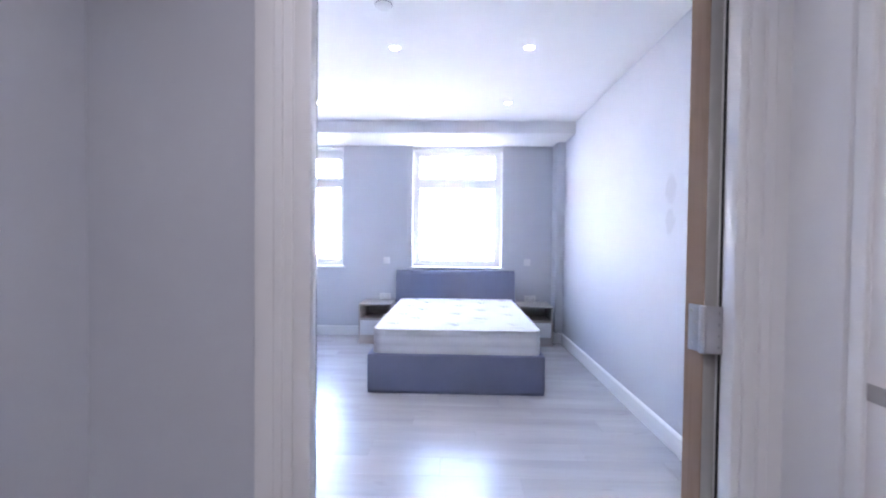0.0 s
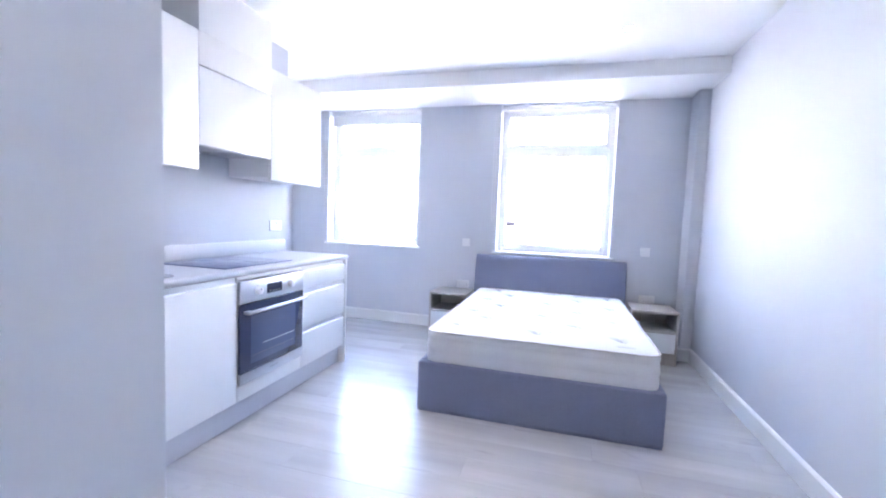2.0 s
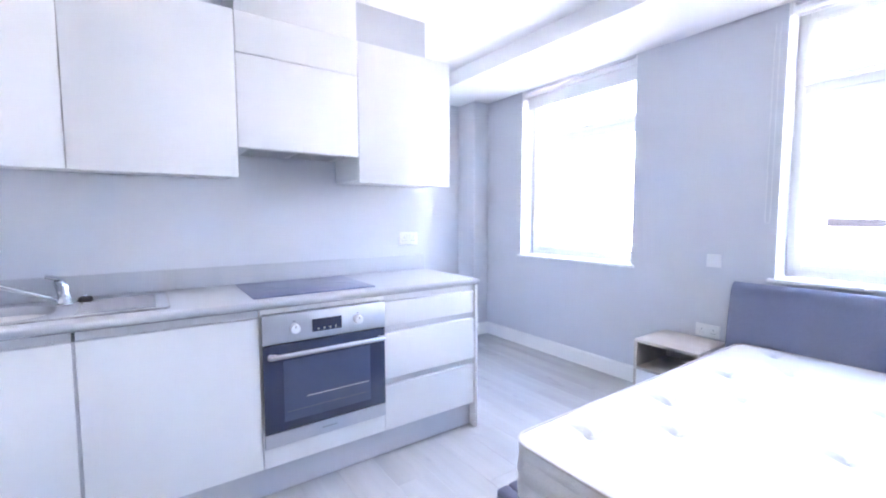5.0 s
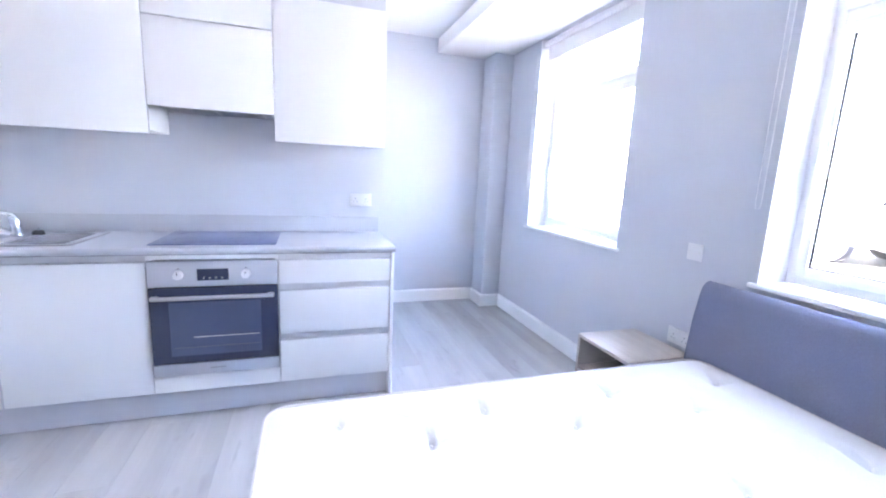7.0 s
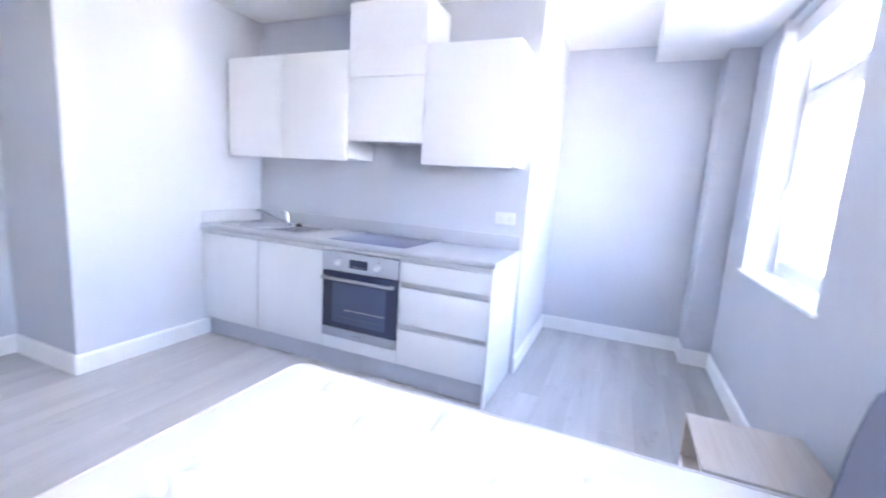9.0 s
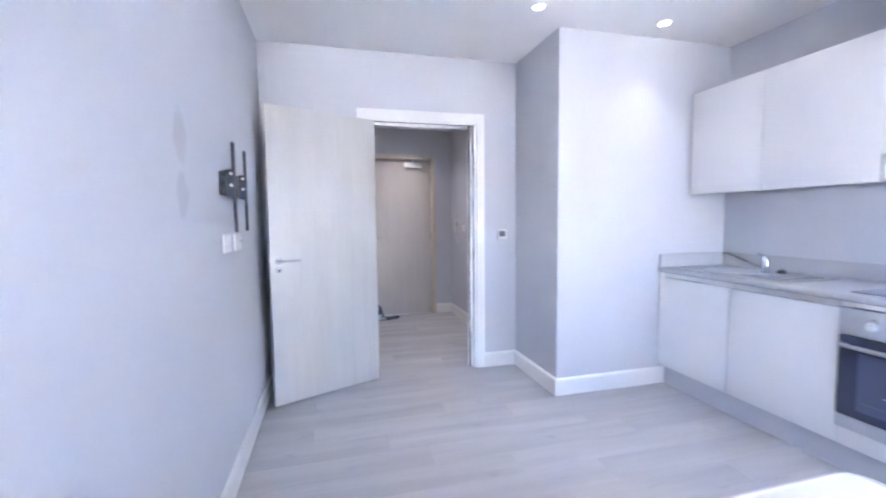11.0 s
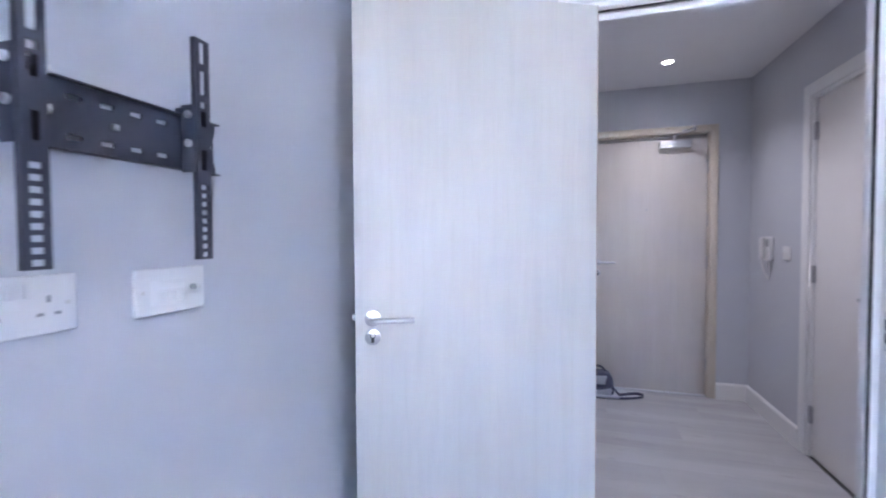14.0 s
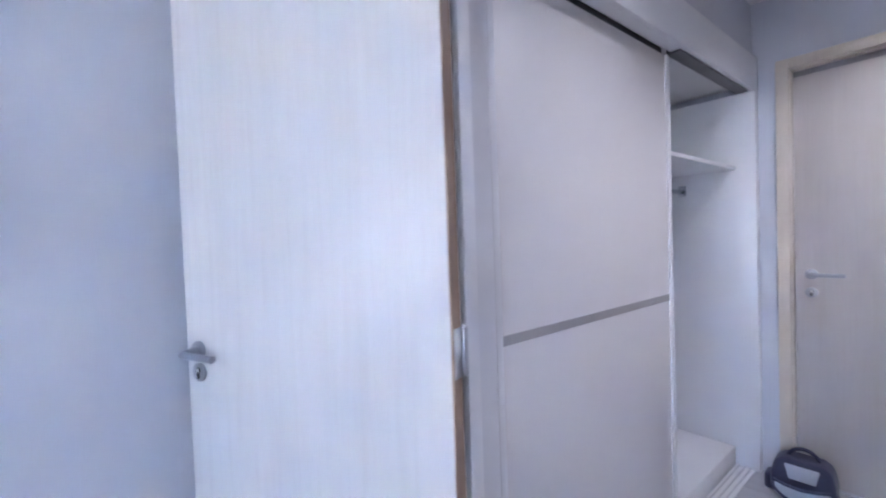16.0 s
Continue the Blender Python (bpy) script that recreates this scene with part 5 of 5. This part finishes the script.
def bathroom_door():
    x = HALL_W
    d = thing("door_2", "closed pale door in a white frame", "door", kind="structure")
    y0, y1, top = 0.085, 0.760, 2.075
    part("leaf", bm_box(x - 0.060, x - 0.016, y0 + 0.003, y1 - 0.003, 0.008, top, 0.001), WARDROBE, d)
    for a, c in ((y0 - 0.030, y0), (y1, y1 + 0.030)):
        part("jamb", bm_box(x - 0.15, x, a, c, 0, top + 0.003, 0.002), TRIM, d)
    part("head", bm_box(x - 0.15, x, y0 - 0.030, y1 + 0.030, top + 0.003, top + 0.030, 0.002), TRIM, d)
    part("backing", bm_box(x - 0.145, x - 0.075, y0, y1, 0, top + 0.002), WARDROBE, d)
    for a, c in ((y0 - 0.090, y0 - 0.020), (y1 + 0.020, y1 + 0.090)):
        part("architrave", bm_box(x, x + 0.015, a, c, 0, top + 0.092, 0.004), TRIM, d)
    part("architrave", bm_box(x, x + 0.0145, y0 - 0.020, y1 + 0.020, top + 0.022, top + 0.092, 0.004), TRIM, d)
    for z in (0.25, 1.07, 1.89):
        part("hinge", bm_box(x - 0.014, x + 0.002, y0 - 0.004, y0 + 0.016, z - 0.05, z + 0.05, 0.002), STEEL, d)
    rose = part("handle_rose", bm_rod((x - 0.016, y1 - 0.065, 0.99), (x - 0.007, y1 - 0.065, 0.99), 0.026, seg=24, bevel=0.002), STEEL, d)
    part("lever", bm_tube([(x - 0.012, y1 - 0.065, 0.99), (x + 0.030, y1 - 0.065, 0.99), (x + 0.040, y1 - 0.075, 0.99), (x + 0.040, y1 - 0.185, 0.99)], 0.0095, 12), CHROME, rose)


def wardrobe():
    w = thing("wardrobe", "built-in white wardrobe with sliding doors, one side standing open", "wardrobe")
    xf, xb, ya, yb = 0.675, 1.335, HALL_S + 0.0005, HALLFACE - 0.0005
    shut = 0.125
    part("header", bm_box(xf, xf + 0.022, ya, yb, 2.036, 2.212, 0.002), GLOSS, w)
    part("header_top", bm_box(xf + 0.0625, xb, ya, yb, 2.080, 2.212), CARCASS, w)
    part("track", bm_box(xf + 0.0225, xf + 0.078, ya + 0.085, shut + 0.03, 2.030, 2.072, 0.002), TRACK, w, "dark grey metal door track")
    part("track", bm_box(xf + 0.100, xf + 0.150, shut + 0.02, yb - 0.03, 2.034, 2.072, 0.002), TRACK, w, "dark grey metal door track")
    part("header_lining", bm_box(xf + 0.0225, xf + 0.062, shut + 0.031, yb, 2.038, 2.149), GLOSS, w)
    part("end_post", bm_box(xf, xb, ya, ya + 0.055, 0, 2.036, 0.002), GLOSS, w)
    part("end_post", bm_box(xf + 0.066, xb, 1.206, yb, 0, 2.036, 0.002), GLOSS, w, "white upright panel beside the doorway")
    part("back_panel", bm_box(xb - 0.010, xb, ya + 0.055, yb - 0.022, 0.0, 2.080), CARCASS, w)
    part("base", bm_box(xf + 0.112, xb - 0.010, ya + 0.055, shut, 0, 0.105, 0.002), GLOSS, w, "raised white base board")
    part("floor_track", bm_box(xf + 0.020, xf + 0.110, ya + 0.055, yb - 0.022, 0, 0.006, 0.002), TRIM, w, "white floor track")
    for k in range(3):
        part("track_groove", bm_box(xf + 0.038 + k * 0.026, xf + 0.044 + k * 0.026, ya + 0.056, yb - 0.023, 0.0055, 0.0105, 0.001), ALU, w, "aluminium guide rib")
    part("shelf", bm_box(xf + 0.092, xb - 0.010, ya + 0.055, shut, 1.634, 1.653, 0.001), GLOSS, w)
    part("hanging_rail", bm_rod((1.035, ya + 0.055, 1.540), (1.035, shut, 1.540), 0.0125, seg=18), CHROME, w)
    part("rail_bracket", bm_box(1.015, 1.055, ya + 0.055, ya + 0.064, 1.515, 1.575, 0.002), CHROME, w)
    for xd, y0, y1 in ((xf + 0.078, 0.158, 1.189), (xf + 0.118, 0.215, 1.188)):
        d = part("sliding_door", bm_box(xd, xd + 0.018, y0 + 0.012, y1 - 0.012, 0.018, 2.028, 0.001), WARDROBE, w, "warm white sliding door panel")
        for a, c in ((y0 - 0.014, y0 + 0.014), (y1 - 0.014, y1 + 0.014)):
            part("edge_profile", bm_box(xd - 0.008, xd + 0.024, a, c, 0.014, 2.030, 0.004, 3), TRIM, d, "white door edge profile")
        part("inlay_strip", bm_box(xd - 0.0015, xd + 0.001, y0 + 0.014, y1 - 0.014, 1.031, 1.058), STRIP, d, "grey inlay strip")
        part("bottom_rail", bm_box(xd - 0.003, xd + 0.020, y0 + 0.014, y1 - 0.014, 0.016, 0.040, 0.002), TRIM, d)


def shoulder_bag():
    b = thing("shoulder_bag", "navy and grey padded shoulder bag by the front door", "bag", (0.478, -0.625, 0), 3)
    body = bm_prism([(-0.105, 0.0), (0.108, 0.0), (0.124, 0.03), (0.122, 0.10), (0.108, 0.165), (0.075, 0.192), (-0.075, 0.192), (-0.108, 0.165), (-0.122, 0.10), (-0.124, 0.03)], "y", -0.065, 0.060, 0.018, 4)
    part("body", body, BAGCLOTH, b, "navy nylon body")
    part("front_panel", bm_prism([(-0.050, 0.098), (0.050, 0.098), (0.066, 0.168), (-0.066, 0.168)], "y", 0.056, 0.066, 0.004), BAGGREY, b, "grey front panel")
    pk = bm_prism([(-0.098, 0.012), (0.098, 0.012), (0.102, 0.070), (0.0, 0.060), (-0.102, 0.082)], "y", 0.055, 0.085, 0.010, 3)
    part("pocket", pk, BAGGREY, b, "pale grey front pocket")
    part("pocket_trim", bm_tube([(-0.108, 0.072, 0.088), (-0.05, 0.09, 0.078), (0.0, 0.094, 0.070), (0.06, 0.09, 0.074), (0.108, 0.072, 0.078)], 0.007, 8), BAGCLOTH, b)
    part("carry_handle", bm_tube([(0.058 * math.cos(a), -0.002, 0.180 + 0.052 * math.sin(a)) for a in np.linspace(0, math.pi, 13)], 0.009, 10), BAGCLOTH, b)
    part("side_pouch", bm_box(0.100, 0.150, -0.045, 0.045, 0.002, 0.085, 0.016, 3), BAGCLOTH, b)
    pts = [(-0.10, 0.03, 0.09), (-0.135, 0.04, 0.05), (-0.17, 0.03, 0.014), (-0.24, -0.01, 0.012), (-0.31, -0.03, 0.012), (-0.345, 0.0, 0.012), (-0.33, 0.045, 0.012), (-0.25, 0.085, 0.012), (-0.16, 0.110, 0.013), (-0.06, 0.118, 0.014), (0.03, 0.112, 0.014), (0.09, 0.085, 0.03), (0.115, 0.05, 0.07)]
    smooth_pts = []
    for k in range(len(pts) - 1):
        p = [Vector(pts[min(max(k + j, 0), len(pts) - 1)]) for j in (-1, 0, 1, 2)]
        for s in range(5):
            u = s / 5
            smooth_pts.append(0.5 * (2 * p[1] + (p[2] - p[0]) * u + (2 * p[0] - 5 * p[1] + 4 * p[2] - p[3]) * u * u + (3 * p[1] - p[0] - 3 * p[2] + p[3]) * u ** 3))
    part("strap", bm_tube(smooth_pts, 0.011, 8, 0.35), BAGCLOTH, b, "dark webbing shoulder strap")
    part("shoulder_pad", bm_tube([(-0.15, 0.112, 0.020), (-0.06, 0.121, 0.021), (0.02, 0.114, 0.021)], 0.016, 8, 0.6), BAGGREY, b, "grey strap pad")


front_door()
bathroom_door()
wardrobe()
shoulder_bag()


# ---- outside ----
def outside():
    g = bm_box(-400, 400, NORTH + 0.3, 600, -0.30, 0.22)
    solid("ground", g, ASPHALT, "grey asphalt street outside the windows", "ground")
    # Made-up pale strip that throws sunlight up through the windows.
    solid("pavement", bm_box(-60, 60, NORTH + 0.301, 10.6, -0.30, 0.33), PAVING, "pale ground strip added to bounce sunlight up to the ceiling", "pavement")
    w = thing("street_wall", "pale stucco boundary wall with brick coping", "wall", (0, 19, 0.22))
    part("wall", bm_box(-30, 30, 0, 0.25, 0, 2.75), STUCCO, w)
    for k in range(40):
        part("coping", bm_box(-30 + k * 1.5 + 0.006, -30 + (k + 1) * 1.5 - 0.006, -0.05, 0.30, 2.75, 2.83, 0.01), COPING, w)
    c = thing("car", "pale silver-green hatchback car parked across the street", "car", (-2.24, 13.0, 0.22))
    low = [(-2.15, 0.30), (-2.18, 0.62), (-2.08, 0.80), (-1.15, 0.92), (1.80, 0.98), (2.12, 0.92), (2.18, 0.60), (2.14, 0.30)]
    part("body", bm_prism(low, "y", -0.86, 0.86, 0.06, 3), CARPAINT, c)
    roof = [(-1.15, 0.90), (-0.45, 1.42), (0.2, 1.50), (1.65, 1.46), (2.05, 0.96)]
    part("cabin", bm_prism(roof, "y", -0.72, 0.72, 0.05, 3), CARPAINT, c)
    part("side_window", bm_prism([(-0.95, 0.96), (-0.42, 1.33), (0.22, 1.39), (0.22, 0.97)], "y", -0.735, -0.715), CARWINDOW, c)
    part("side_window", bm_prism([(0.30, 1.02), (0.30, 1.41), (1.62, 1.38), (1.84, 1.06)], "y", -0.735, -0.715), CARWINDOW, c)
    for x in (-1.42, 1.38):
        for y in (-0.80, 0.80):
            wh = part("wheel", bm_rod((x, y - 0.10, 0.315), (x, y + 0.10, 0.315), 0.315, seg=30, bevel=0.03), TYRE, c)
            part("rim", bm_rod((x, y - 0.115, 0.315), (x, y + 0.115, 0.315), 0.20, seg=24, bevel=0.01), ALU, wh)
    # Added bar that plays the part of a dark car window.
    part("window_bar", bm_prism([(0.62, 0.90), (0.62, 1.03), (1.30, 1.03), (1.36, 0.97), (1.30, 0.90)], "y", -0.872, -0.850), CARTRIM, c, "dark bar standing for a car window")
    part("mirror", bm_box(-0.78, -0.62, -0.98, -0.80, 0.94, 1.07, 0.03), CARTRIM, c, "dark door mirror")
    part("door_handle", bm_box(0.02, 0.20, -0.885, -0.855, 0.80, 0.83, 0.008), CARTRIM, c)
    part("plate_recess", bm_box(0.95, 1.53, -0.878, -0.852, 0.50, 0.70, 0.006), surface("grey_green_recess", (0.06, 0.085, 0.075), 0.6, bump=0), c, "grey-green recessed panel")
    part("number_plate", bm_box(0.985, 1.495, -0.886, -0.876, 0.535, 0.665, 0.004), PLASTIC, c, "blank white number plate")
    part("head_lamp", bm_box(-2.15, -1.88, -0.84, -0.55, 0.62, 0.76, 0.03), PLASTIC, c)
    part("tail_lamp", bm_box(2.02, 2.17, -0.84, -0.62, 0.68, 0.86, 0.02), COPING, c)
    part("bumper", bm_box(-2.22, -2.05, -0.80, 0.80, 0.28, 0.48, 0.04), CARPAINT, c)


outside()


# ---- floor planks ----
def floor_planks():
    f = solid("floor", bm_box(WEST - 0.15, EAST + 0.15, HALL_S - 0.15, NORTH, -0.12, -0.0125), SUBFLOOR, "pale grey oak laminate plank floor", "floor")
    wide, long, gap = 0.192, 1.285, 0.0006
    shapes = {}

    def plank_mesh(length, width):
        key = (round(length, 3), round(width, 3))
        if key not in shapes:
            c = 0.0007
            a, b = length / 2 - gap / 2, width / 2 - gap / 2
            bm = bmesh.new()
            lo = [bm.verts.new((x, y, -0.012)) for x, y in ((-a, -b), (a, -b), (a, b), (-a, b))]
            mid = [bm.verts.new((x, y, -c)) for x, y in ((-a, -b), (a, -b), (a, b), (-a, b))]
            up = [bm.verts.new((x, y, 0)) for x, y in ((-a + c, -b + c), (a - c, -b + c), (a - c, b - c), (-a + c, b - c))]
            for p, q in ((lo, mid), (mid, up)):
                for k in range(4):
                    bm.faces.new((p[k], p[(k + 1) % 4], q[(k + 1) % 4], q[k]))
            bm.faces.new(up)
            shapes[key] = mesh_of("plank", bm, PLANK, 0)
        return shapes[key]
    y = HALL_S - 0.13
    row = 0
    while y < NORTH - 0.001:
        top = min(y + wide, NORTH)
        left = WEST if top > NOOK else (KITCHEN if top > BLOCK_Y else (BLOCK_X if top > DOORWALL + 0.05 else HALL_W))
        right = EAST if top > HALLFACE else 1.34
        x = left - (0.0, 0.43, 0.86, 0.21, 0.64, 1.07)[row % 6]
        while x < right:
            a, b = max(x, left), min(x + long, right)
            if b - a > 0.02:
                ob = new("plank", plank_mesh(b - a, top - y))
                ob.location = ((a + b) / 2, (y + top) / 2, 0)
                ob.parent = f
            x += long
        y += wide
        row += 1


floor_planks()
